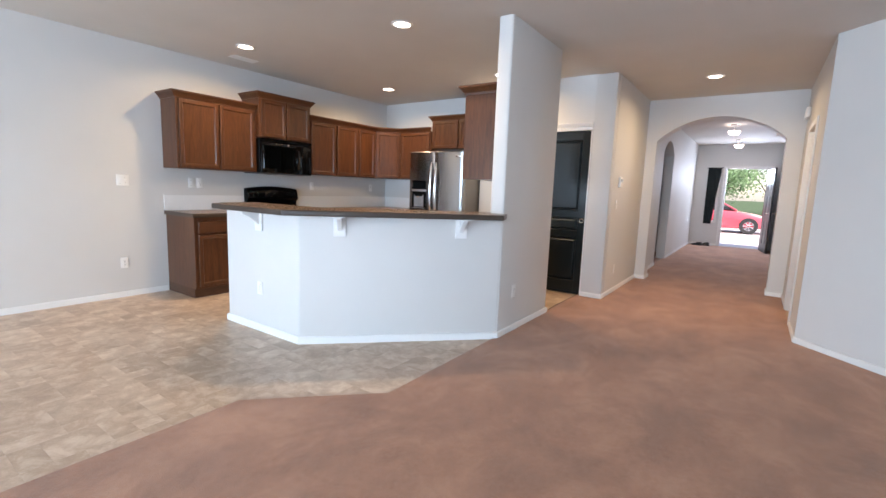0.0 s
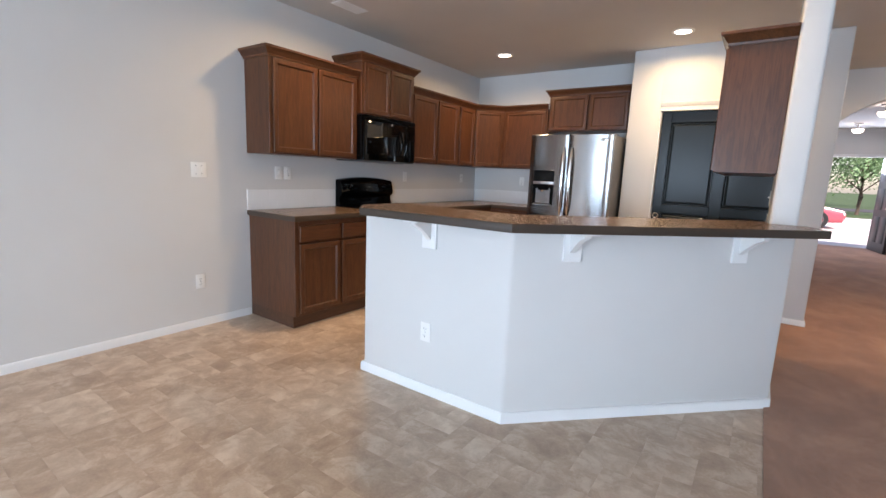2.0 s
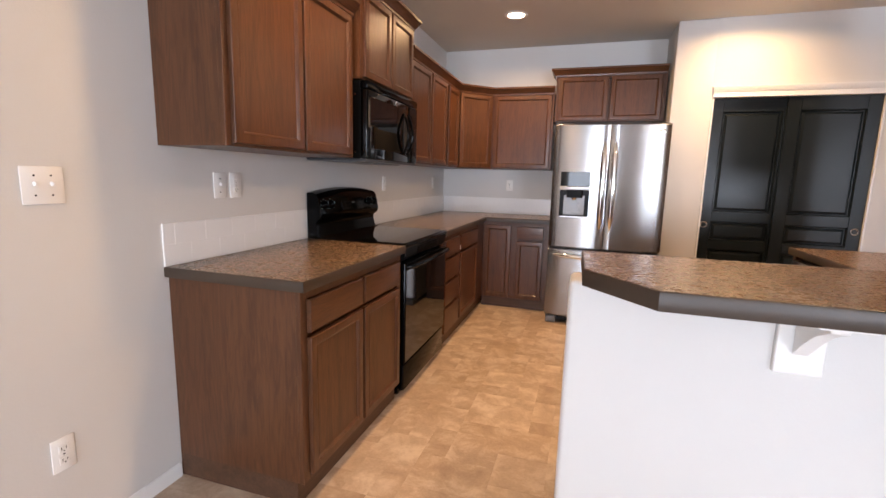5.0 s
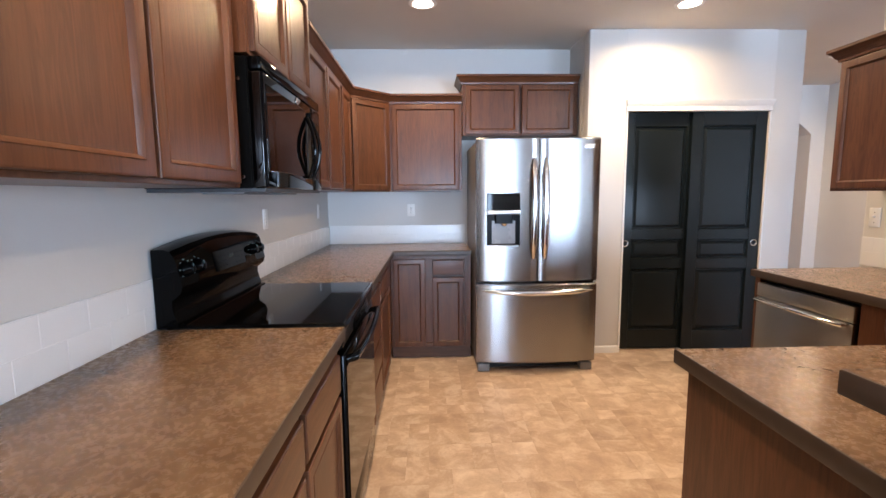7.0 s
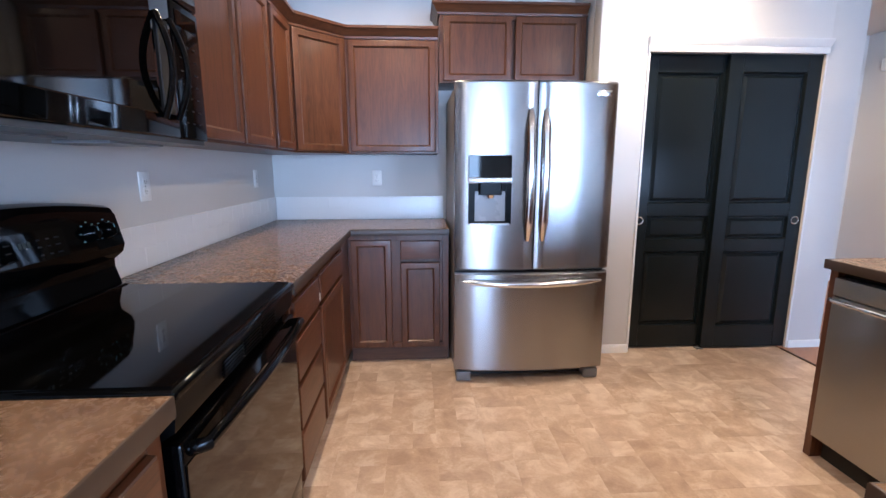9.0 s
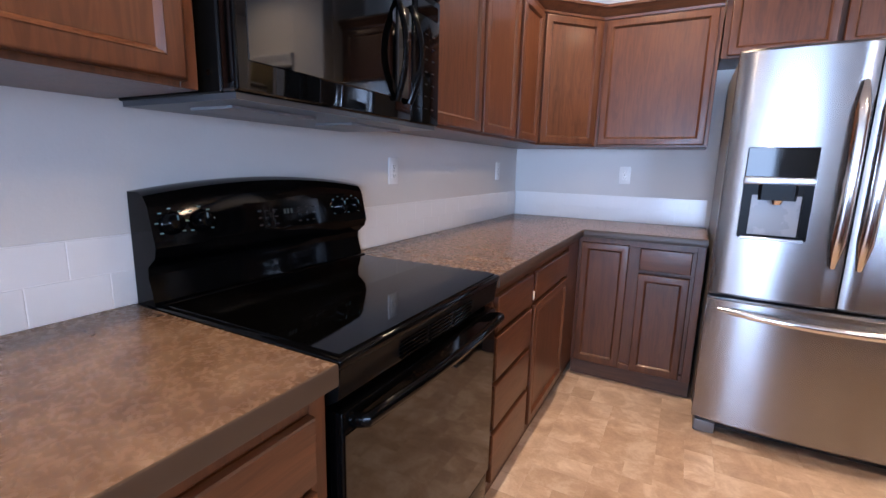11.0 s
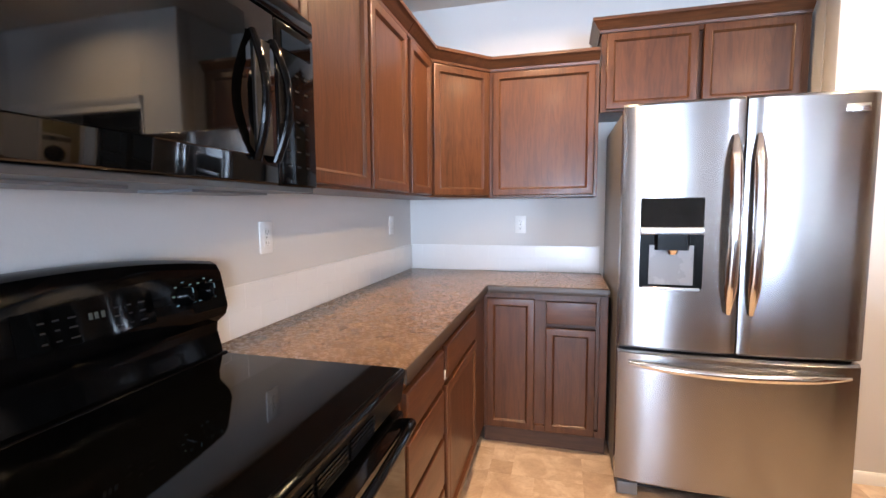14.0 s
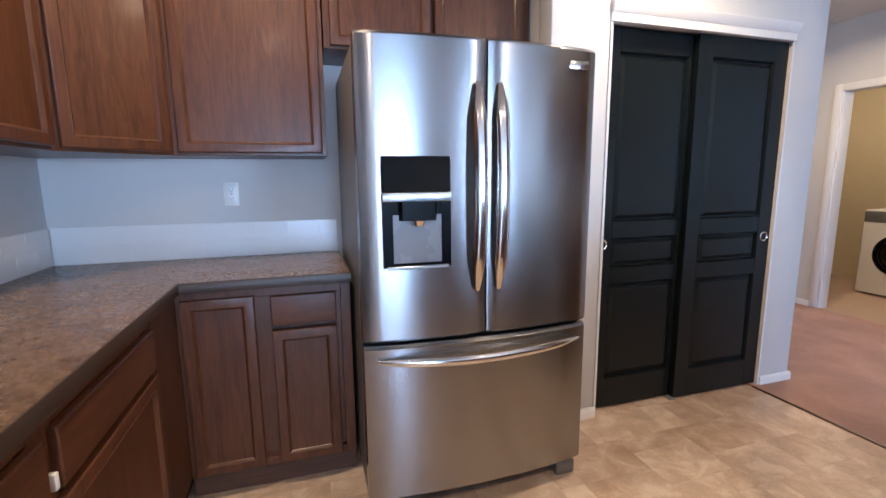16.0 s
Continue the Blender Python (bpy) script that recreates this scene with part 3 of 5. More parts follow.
def base_cabinet(m, w, d, fronts, label, group, sides=(True, True), toe=True):
    """A floor cabinet: back at y = 0, front at y = -d. fronts: (kind, x0, x1, z0, z1)."""
    t = thing("base_cabinet", m, label, "cabinet", group)
    h = w / 2
    part("body", boxes((-h, h, -d + 0.02, -0.003, 0.10, 0.873)), WOOD, t)
    bm = B()
    for x0, x1, z0, z1 in ((-h, -h + 0.04, 0.10, 0.873), (h - 0.04, h, 0.10, 0.873), (-h + 0.04, h - 0.04, 0.835, 0.873), (-h + 0.04, h - 0.04, 0.10, 0.135)):
        box(bm, x0, x1, -d, -d + 0.021, z0, z1, 0.0015, 1)
    part("face_frame", bm, WOOD, t)
    if toe:
        part("toe_board", boxes((-h, h, -d + 0.030, -0.003, 0.001, 0.101)), TOE, t, "dark recessed toe board")
    for kind, x0, x1, z0, z1 in fronts:
        bm = B()
        if kind == "door":
            framed_panel(bm, x0, x1, z0, z1, -d, 0.019)
            part("cabinet_door", bm, WOOD, t)
        else:
            slab_front(bm, x0, x1, z0, z1, -d, 0.019)
            part("drawer_front", bm, WOOD_X, t)
    return t


def upper_cabinet(m, w, d, z0, z1, doors, label, group, crown=None):
    t = thing("wall_cabinet", m @ pose(0, 0, z0), label, "cabinet", group)
    h, top = w / 2, z1 - z0
    part("body", boxes((-h, h, -d + 0.02, -0.002, 0.0, top)), WOOD, t)
    bm = B()
    for a in ((-h, -h + 0.035, 0, top), (h - 0.035, h, 0, top), (-h + 0.035, h - 0.035, top - 0.04, top), (-h + 0.035, h - 0.035, 0, 0.03)):
        box(bm, a[0], a[1], -d, -d + 0.021, a[2], a[3], 0.0015, 1)
    part("face_frame", bm, WOOD, t)
    for x0, x1 in doors:
        bm = B()
        framed_panel(bm, x0, x1, 0.012, top - 0.02, -d, 0.019)
        part("cabinet_door", bm, WOOD, t)
    if crown:
        bm = B()
        path = {"left": [(-h, 0), (-h, -d), (h, -d)], "right": [(-h, -d), (h, -d), (h, 0)], "both": [(-h, 0), (-h, -d), (h, -d), (h, 0)], "front": [(-h, -d), (h, -d)]}[crown]
        sweep(bm, path, [(o, z + top - 0.012) for o, z in CROWN])
        part("crown_moulding", bm, WOOD_X, t)
    return t


LEFT = lambda y: pose(XW, y, 0, 0, 0, 90)
G1, G2 = "kitchen floor cabinets", "kitchen wall cabinets"
# west run
base_cabinet(LEFT(3.655), 0.93, 0.615, [("drawer", -0.425, -0.012, 0.705, 0.832), ("drawer", 0.012, 0.425, 0.705, 0.832), ("door", -0.425, -0.012, 0.125, 0.685), ("door", 0.012, 0.425, 0.125, 0.685)],
             "brown stained oak floor cabinet with two drawers and doors", G1)
base_cabinet(LEFT(5.125), 0.43, 0.615, [("drawer", -0.195, 0.195, a, b) for a, b in ((0.705, 0.832), (0.525, 0.685), (0.335, 0.505), (0.125, 0.315))],
             "brown stained oak cabinet with four drawers", G1)
base_cabinet(LEFT(5.665), 0.65, 0.615, [("drawer", -0.30, 0.285, 0.705, 0.832), ("door", -0.30, 0.285, 0.125, 0.685)], "brown stained oak floor cabinet with drawer over door", G1)
t = thing("corner_cabinet", pose(XW, 6.4, 0), "brown stained blind corner cabinet under the worktop", "cabinet", G1)
part("body", boxes((0.003, 0.613, -0.409, 0.422, 0.10, 0.873)), WOOD, t)
part("toe_board", boxes((0.003, 0.585, -0.409, 0.42, 0.001, 0.099)), TOE, t)
part("corner_stile", boxes((0.594, 0.617, -0.4085, -0.14, 0.101, 0.872, 0.0015, 1)), WOOD, t)
# back run
base_cabinet(pose(-4.305, YB - 0.003, 0), 0.655, 0.567, [("door", -0.308, -0.048, 0.11, 0.842), ("drawer", 0.012, 0.268, 0.712, 0.835), ("door", 0.012, 0.268, 0.11, 0.69)],
             "brown stained oak floor cabinet beside the fridge", G1)

UB, UT = 1.395, 2.135
upper_cabinet(LEFT(3.650), 0.93, 0.325, UB - 0.008, UT, [(-0.435, -0.008), (0.008, 0.435)], "brown stained oak wall cabinet with two doors", G2, "left")
upper_cabinet(LEFT(4.52), 0.765, 0.36, 1.815, 2.295, [(-0.355, -0.008), (0.008, 0.355)], "brown stained oak cabinet raised above the microwave", G2, "both")
upper_cabinet(LEFT(5.373), 0.93, 0.325, UB, UT, [(-0.435, 0.006), (0.036, 0.435)], "brown stained oak wall cabinet with two doors", G2, "front")
upper_cabinet(LEFT(6.030), 0.38, 0.325, UB, UT, [(-0.165, 0.165)], "brown stained oak wall cabinet running into the corner", G2, None)
# diagonal corner unit
t = thing("wall_cabinet", pose(0, 0, UB), "brown stained oak corner cabinet with one angled door", "cabinet", G2)
c0, c1 = Vector((XW + 0.325, 6.22)), Vector((-4.64, 6.505))
bm = B()
prism(bm, [(XW + 0.002, 6.22), tuple(c0), tuple(c1), (-4.64, YB - 0.002), (XW + 0.002, YB - 0.002)], 0.0, UT - UB)
part("body", bm, WOOD, t)
dl = (c1 - c0).length
bm = B()
framed_panel(bm, -dl / 2 + 0.018, dl / 2 - 0.018, 0.012, UT - UB - 0.02, 0, 0.019)
ang = math.atan2(c1.y - c0.y, c1.x - c0.x)
bmesh.ops.transform(bm, matrix=pose((c0.x + c1.x) / 2, (c0.y + c1.y) / 2, 0, 0, 0, math.degrees(ang)), verts=bm.verts[:])
part("cabinet_door", bm, WOOD, t)
upper_cabinet(pose(-4.335, YB, 0), 0.61, 0.325, UB, UT, [(-0.285, 0.285)], "brown stained oak wall cabinet with one wide door", G2, None)
bm = B()
sweep(bm, [(XW + 0.325, 5.842), tuple(c0), tuple(c1), (-4.03, YB - 0.325)], [(o, z + UT - 0.012) for o, z in CROWN])
solid("crown_moulding", bm, WOOD_X, "brown stained crown moulding along the corner cabinets", "moulding", kind="")
upper_cabinet(pose(-3.53, YB, 0), 0.985, 0.31, 1.86, 2.295, [(-0.465, -0.012), (0.012, 0.455)], "brown stained oak cabinet above the fridge", G2, "left")
# peninsula side
upper_cabinet(pose(-1.664, 4.715, 0, 0, 0, -90), 0.95, 0.315, 1.362, 2.095, [(-0.455, -0.008), (0.008, 0.455)], "brown stained oak wall cabinet on the wall stub", G2, "both")
base_cabinet(pose(-3.287, 3.155, 0, 0, 0, 180), 0.61, 0.66, [("door", -0.285, -0.005, 0.125, 0.685), ("door", 0.005, 0.285, 0.125, 0.685), ("drawer", -0.285, 0.285, 0.705, 0.832)], "brown stained oak floor cabinet of the bar", G1)
t = thing("sink_cabinet", pose(0, 0, 0), "brown stained oak corner cabinet under the sink", "cabinet", G1)
bm = B()
prism(bm, [(-2.979, 3.16), (-2.979, 3.80), (-2.405, 4.374), (-2.405, 4.51), (-1.67, 4.51), (-1.67, 4.26), (-2.74, 3.16)], 0.10, 0.66)
part("body", bm, WOOD, t)
bm = B()
prism(bm, [(-2.979, 3.76), (-2.979, 3.80), (-2.405, 4.374), (-2.405, 4.51), (-2.36, 4.51), (-2.36, 4.379)], 0.66, 0.873)
part("apron", bm, WOOD, t)
for o in (-0.21, 0.21):
    bm = B()
    framed_panel(bm, -0.2, 0.2, 0.125, 0.83, 0, 0.019)
    bmesh.ops.transform(bm, matrix=pose(-2.662 + o * 0.707, 4.118 + o * 0.707, 0, 0, 0, 225), verts=bm.verts[:])
    part("cabinet_door", bm, WOOD, t)
bm = boxes((-2.405, -1.67, 5.122, 5.157, 0.001, 0.873))
solid("end_panel", bm, WOOD, "brown stained oak end panel beside the dishwasher", "panel", kind="")


bm = B()
box(bm, -4.634, -4.618, 5.337, 5.353, 0.715, 0.75, 0.003, 2)
solid("drawer_bumper", bm, PLASTIC, "small white plastic catch between drawer fronts", "catch", kind="")


# ---------------------------------------------------------------- worktops
def worktop(name, pts, z0, z1, label, edge, hole=None):
    """A laminate slab; edge: the open edges, with the outside to the right of the way."""
    t = thing(name, pose(0, 0, 0), label, "worktop")
    bm = B()
    if hole:
        loops = []
        for loop in (pts, hole):
            v = [bm.verts.new((x, y, z0)) for x, y in loop]
            loops += [bm.edges.new((v[i], v[(i + 1) % len(v)])) for i in range(len(v))]
        bmesh.ops.triangle_fill(bm, edges=loops, use_beauty=True)
        ext = bmesh.ops.extrude_face_region(bm, geom=bm.faces[:])
        bmesh.ops.translate(bm, verts=[g for g in ext["geom"] if isinstance(g, bmesh.types.BMVert)], vec=(0, 0, z1 - z0))
        bmesh.ops.recalc_face_normals(bm, faces=bm.faces[:])
    else:
        prism(bm, pts, z0, z1)
    part("slab", bm, LAMINATE, t)
    bm = B()
    sweep(bm, edge, [(0.0, z0 - 0.001), (0.0035, z0 - 0.001), (0.0045, z0 + 0.002), (0.0045, z1 - 0.003), (0.003, z1 - 0.0005), (0.0, z1 + 0.0004)])
    part("edge_band", bm, LAMINATE_EDGE, t, "darker brown laminate edge band")
    return t


worktop("worktop", [(XW + 0.003, 3.175), (-4.61, 3.175), (-4.61, 4.124), (XW + 0.003, 4.124)], 0.874, 0.914, "mottled brown laminate worktop beside the range", [(XW + 0.003, 3.175), (-4.61, 3.175), (-4.61, 4.124)])
worktop("worktop", [(XW + 0.003, 4.896), (-4.61, 4.896), (-4.61, 6.235), (-3.978, 6.235), (-3.978, YB - 0.003), (XW + 0.003, YB - 0.003)], 0.874, 0.914, "mottled brown laminate corner worktop", [(-4.61, 4.896), (-4.61, 6.235), (-3.978, 6.235), (-3.978, YB - 0.003)])
SINK = pose(-2.50, 3.95, 0, 0, 0, 45)


def on_sink(x, y):
    p = SINK @ Vector((x, y, 0))
    return (p.x, p.y)


worktop("worktop", [(-3.612, 3.153), (-3.612, 3.845), (-2.955, 3.845), (-2.425, 4.375), (-2.425, 5.165), (-1.667, 5.165), (-1.667, 4.245), (-2.737, 3.153)], 0.874, 0.914, "mottled brown laminate worktop behind the bar", [(-1.667, 5.165), (-2.425, 5.165), (-2.425, 4.375), (-2.955, 3.845), (-3.612, 3.845), (-3.612, 3.153)],
        [on_sink(-0.36, -0.15), on_sink(0.36, -0.15), on_sink(0.36, 0.17), on_sink(-0.36, 0.17)])
worktop("bar_top", [(-3.67, 3.28), (-3.664, 2.970), (-3.52, 2.80), (-2.585, 2.80), (-1.415, 3.975), (-1.50, 4.19), (-1.668, 4.19), (-1.70, 4.30), (-1.76, 4.30), (-2.78, 3.28)], 1.041, 1.081, "raised mottled brown laminate breakfast bar top",
        [(-1.76, 4.30), (-2.78, 3.28), (-3.67, 3.28), (-3.664, 2.970), (-3.52, 2.80), (-2.585, 2.80), (-1.415, 3.975), (-1.50, 4.19)])

# sink and tap
t = thing("kitchen_sink", SINK @ pose(0, 0, 0.914), "stainless steel drop-in kitchen sink", "sink")
bm = B()
for a in ((-0.385, 0.385, -0.18, -0.15), (-0.385, 0.385, 0.17, 0.20), (-0.385, -0.36, -0.15, 0.17), (0.36, 0.385, -0.15, 0.17)):
    box(bm, a[0], a[1], a[2], a[3], 0.0005, 0.006, 0.002, 1)
part("rim", bm, STEEL, t)
part("bowl", boxes((-0.36, -0.355, -0.15, 0.17, -0.19, 0.0), (0.355, 0.36, -0.15, 0.17, -0.19, 0.0), (-0.355, 0.355, -0.15, -0.145, -0.19, 0), (-0.355, 0.355, 0.165, 0.17, -0.19, 0), (-0.36, 0.36, -0.15, 0.17, -0.195, -0.19), (-0.01, 0.01, -0.145, 0.165, -0.19, -0.03)), STEEL, t)
bm = B()
cyl(bm, (0.18, 0, -0.19), (0.18, 0, -0.187), 0.045)
part("drain", bm, CHROME, t)
t = thing("kitchen_tap", SINK @ pose(0.11, -0.165, 0.9205), "chrome kitchen tap with curved spout and lever", "tap")
bm = B()
lathe(bm, [(0, 0), (0.026, 0), (0.026, 0.012), (0.02, 0.02), (0.018, 0.105), (0, 0.105)])
part("body", bm, CHROME, t)
bm = B()
tube(bm, [(0, 0, 0.10), (0, 0.005, 0.118), (0, 0.03, 0.138), (0, 0.08, 0.142), (0, 0.12, 0.130), (0, 0.125, 0.108)], 0.011)
part("spout", bm, CHROME, t)
bm = B()
lathe(bm, [(0, 0), (0.02, 0), (0.021, 0.03), (0.017, 0.05), (0.019, 0.07), (0.012, 0.085), (0, 0.088)], m=pose(0.105, 0, 0.0))
tube(bm, [(0.105, 0, 0.075), (0.11, 0.01, 0.11), (0.118, 0.02, 0.155)], 0.008, 0.013)
part("lever", bm, CHROME, t)


# ---------------------------------------------------------------- range
def oven_range(m):
    t = thing("range", m, "black freestanding electric range with glass cooktop", "range")
    part("body", boxes((-0.379, 0.379, -0.60, -0.012, 0.02, 0.895, 0.003, 1)), BLACK, t)
    for x in (-0.33, 0.33):
        for y in (-0.55, -0.06):
            bm = B()
            cyl(bm, (x, y, 0.0), (x, y, 0.021), 0.018, seg=12)
            part("foot", bm, BLACK_SOFT, t)
    bm = B()
    box(bm, -0.381, 0.381, -0.645, -0.04, 0.897, 0.921, 0.009, 3)
    part("cooktop_frame", bm, BLACK, t)
    bm = B()
    box(bm, -0.369, 0.369, -0.632, -0.085, 0.9205, 0.9235, 0.001, 1)
    part("cooktop_glass", bm, GLASS_BLACK, t, "black ceramic glass cooktop")
    # backguard with arched top
    bm = B()
    prof = [(-0.085, 0.915), (-0.078, 0.95), (-0.068, 0.985), (-0.070, 1.01), (-0.100, 1.035), (-0.108, 1.06), (-0.088, -0.03), (-0.074, -0.008), (-0.055, 0.0), (-0.012, 0.0), (-0.012, 0.915)]
    n = 24
    rings = []
    for i in range(n + 1):
        x = -0.381 + 0.760 * i / n
        top = 1.185 + 0.030 * (1 - (x / 0.378) ** 2)
        rings.append([bm.verts.new((x, y, z if z > 0.5 else top + z)) for y, z in prof])
    k = len(prof)
    for a, b in zip(rings, rings[1:]):
        for j in range(k):
            bm.faces.new((a[j], a[(j + 1) % k], b[(j + 1) % k], b[j]))
    bm.faces.new(rings[0])
    bm.faces.new(rings[-1][::-1])
    bmesh.ops.recalc_face_normals(bm, faces=bm.faces[:])
    bg = part("backguard", bm, BLACK, t, "glossy black control backguard", smooth=28)
    tilt = math.degrees(math.atan2(0.020, 0.10))
    face = lambda x, z: pose(x, -0.108 + (z - 1.06) * 0.185, z, -tilt * 0.9)
    for x in (-0.335, -0.262, 0.240, 0.312):
        bm = B()
        lathe(bm, [(0, 0), (0.027, 0), (0.027, 0.005), (0.023, 0.010), (0.021, 0.022), (0.016, 0.028), (0, 0.0295)], 24, face(x, 1.113) @ pose(0, 0, 0, 90))
        kn = part("knob", bm, BLACK, bg)
        bm = boxes((-0.0015, 0.0015, -0.0005, 0.0005, 0.004, 0.016))
        bmesh.ops.transform(bm, matrix=face(x, 1.113) @ pose(0, -0.0295, 0), verts=bm.verts[:])
        part("pointer", bm, DIAL_MARK, kn)
        bm = B()
        for a in range(7):
            th = radians(-130 + a * 43)
            bx, bz = 0.034 * math.sin(th), 0.034 * math.cos(th)
            box(bm, bx - 0.004, bx + 0.004, -0.0012, -0.0004, bz - 0.0015, bz + 0.0015)
        bmesh.ops.transform(bm, matrix=face(x, 1.113), verts=bm.verts[:])
        part("dial_marks", bm, DIAL_MARK, bg)["kind"] = "stuff"
    bm = boxes((-0.135, 0.145, -0.003, 0.0, -0.032, 0.046))
    bmesh.ops.transform(bm, matrix=face(0, 1.10), verts=bm.verts[:])
    pan = part("control_display", bm, GLASS_BLACK, bg, "dark touch display with grey marks")
    rng = random.Random(4)
    bm = B()
    for cx in (-0.09, -0.065, -0.035, 0.055, 0.085, 0.115):
        for cz in (-0.018, 0.003, 0.022):
            w = rng.uniform(0.004, 0.009)
            box(bm, cx - w, cx + w, -0.0042, -0.0032, cz - 0.0016, cz + 0.0016)
    bmesh.ops.transform(bm, matrix=face(0, 1.10), verts=bm.verts[:])
    part("key_marks", bm, GREY, pan)["kind"] = "stuff"
    bm = B()
    for cx in (0.0, 0.012, 0.026):
        box(bm, cx - 0.004, cx + 0.004, -0.0042, -0.0032, 0.008, 0.022)
    bmesh.ops.transform(bm, matrix=face(0, 1.10), verts=bm.verts[:])
    part("clock_digits", bm, DISPLAY, pan)["kind"] = "stuff"
    # front
    bm = B()
    prism(bm, [(-0.60, 0.905), (-0.640, 0.897), (-0.632, 0.835), (-0.60, 0.815)], -0.376, 0.376)
    bmesh.ops.transform(bm, matrix=Matrix(((0, 0, 1, 0), (1, 0, 0, 0), (0, 1, 0, 0), (0, 0, 0, 1))), verts=bm.verts[:])
    vp = part("vent_panel", bm, BLACK_SOFT, t)
    for i in range(5):
        z = 0.846 + i * 0.009
        for x in (-0.125, 0.0, 0.125):
            part("vent_slat", boxes((x - 0.056, x + 0.056, -0.643, -0.634, z - 0.0022, z + 0.0022, 0.001, 1)), BLACK, vp)
    bm = B()
    tube(bm, [(-0.372, -0.098, 0.922), (0.372, -0.098, 0.922)], 0.009, 0.007, 12)
    part("rear_trim", bm, BLACK, t, "rounded glossy black strip behind the cooktop")
    bm = B()
    box(bm, -0.374, 0.374, -0.640, -0.602, 0.215, 0.81, 0.008, 2)
    od = part("oven_door", bm, BLACK, t, "black glass oven door")
    part("oven_window", boxes((-0.368, 0.368, -0.6425, -0.6395, 0.222, 0.765, 0.001, 1)), OVEN_GLASS, od, "dark reflecting oven glass")
    bm = B()
    tube(bm, [(-0.345, -0.640, 0.785), (-0.342, -0.662, 0.79)] + [(-0.34 + 0.68 * i / 12, -0.672 - 0.014 * math.sin(math.pi * i / 12), 0.792) for i in range(13)] + [(0.342, -0.662, 0.79), (0.345, -0.640, 0.785)], 0.011, 0.015, 12)
    part("handle", bm, BLACK, od, "curved glossy black handle")
    bm = B()
    box(bm, -0.374, 0.374, -0.635, -0.602, 0.045, 0.205, 0.008, 2)
    part("storage_drawer", bm, BLACK, t)
    return t


oven_range(LEFT(4.510))


# ---------------------------------------------------------------- microwave
def microwave(m):
    t = thing("microwave", m, "black over-the-range microwave hung under a cabinet", "microwave")
    h = 0.432
    part("body", boxes((-0.378, 0.378, -0.36, -0.004, 0.012, h, 0.003, 1)), BLACK_SOFT, t)
    part("bottom_plate", boxes((-0.372, 0.372, -0.395, -0.01, 0.0, 0.0125)), plain("dark_grey_metal", (0.045, 0.046, 0.05), 0.35), t)
    for x in (-0.19, 0.19):
        bm = boxes((x - 0.12, x + 0.12, -0.30, -0.16, -0.006, 0.0005))
        part("grease_filter", bm, GREY_PLASTIC, t)
    # door with slightly bowed front
    bm = B()
    box(bm, -0.379, 0.215, -0.405, -0.361, 0.012, h - 0.045, 0.007, 3)
    d = part("door", bm, OVEN_GLASS, t, "glossy black microwave door")
    bm = B()
    box(bm, -0.350, 0.115, -0.4075, -0.404, 0.070, h - 0.080, 0.002, 1)
    part("window", bm, OVEN_GLASS, d, "dark glass door window")
    bm = B()
    box(bm, -0.379, 0.379, -0.405, -0.361, h - 0.043, h, 0.006, 2)
    v = part("vent_grille", bm, BLACK, t)
    for i in range(18):
        x = -0.33 + i * 0.0388
        part("vent_slat", boxes((x - 0.014, x + 0.014, -0.400, -0.366, h - 0.001, h + 0.001)), BLACK_SOFT, v)
    bm = B()
    box(bm, 0.218, 0.379, -0.405, -0.361, 0.012, h - 0.045, 0.007, 3)
    c = part("control_panel", bm, BLACK, t)
    bm = B()
    for i in range(7):
        for j in range(3):
            x, z = 0.255 + j * 0.040, 0.06 + i * 0.036
            box(bm, x - 0.008, x + 0.008, -0.4062, -0.4045, z - 0.002, z + 0.002)
    part("key_marks", bm, plain("dim_key_mark", (0.010, 0.010, 0.010), 0.5, gloss=0.1), c)["kind"] = "stuff"
    part("display", boxes((0.24, 0.36, -0.4065, -0.4045, 0.325, 0.365)), GLASS_BLACK, c)
    for x in (0.125, 0.205):
        bm = B()
        tube(bm, [(x + (0.010 if x < 0.15 else -0.006) * (1 - math.sin(math.pi * i / 14)), -0.404 - 0.040 * math.sin(math.pi * (0.04 + 0.92 * i / 14)), 0.062 + 0.262 * i / 14) for i in range(15)], 0.011, 0.008, 10, up=(0, 1, 0))
        part("handle_rail", bm, BLACK, d)
    part("handle_pocket", boxes((0.140, 0.190, -0.409, -0.404, 0.075, 0.315)), DARK, d)
    bm = B()
    lathe(bm, [(0, 0), (0.016, 0), (0.016, 0.002), (0.012, 0.004), (0, 0.004)], 24, pose(0.01, -0.405, h - 0.065, 90))
    part("badge", bm, CHROME, d, "small round chrome badge")
    bm = boxes((-0.381, -0.374, -0.41, -0.400, 0.015, h - 0.048, 0.002, 1))
    part("edge_trim", bm, BLACK, d)
    for z in (0.05, 0.36):
        bm = B()
        cyl(bm, (-0.378, -0.33, z), (-0.3805, -0.33, z), 0.006, seg=10)
        part("screw", bm, CHROME, t)
    return t


microwave(LEFT(4.513) @ pose(0, 0, 1.373))


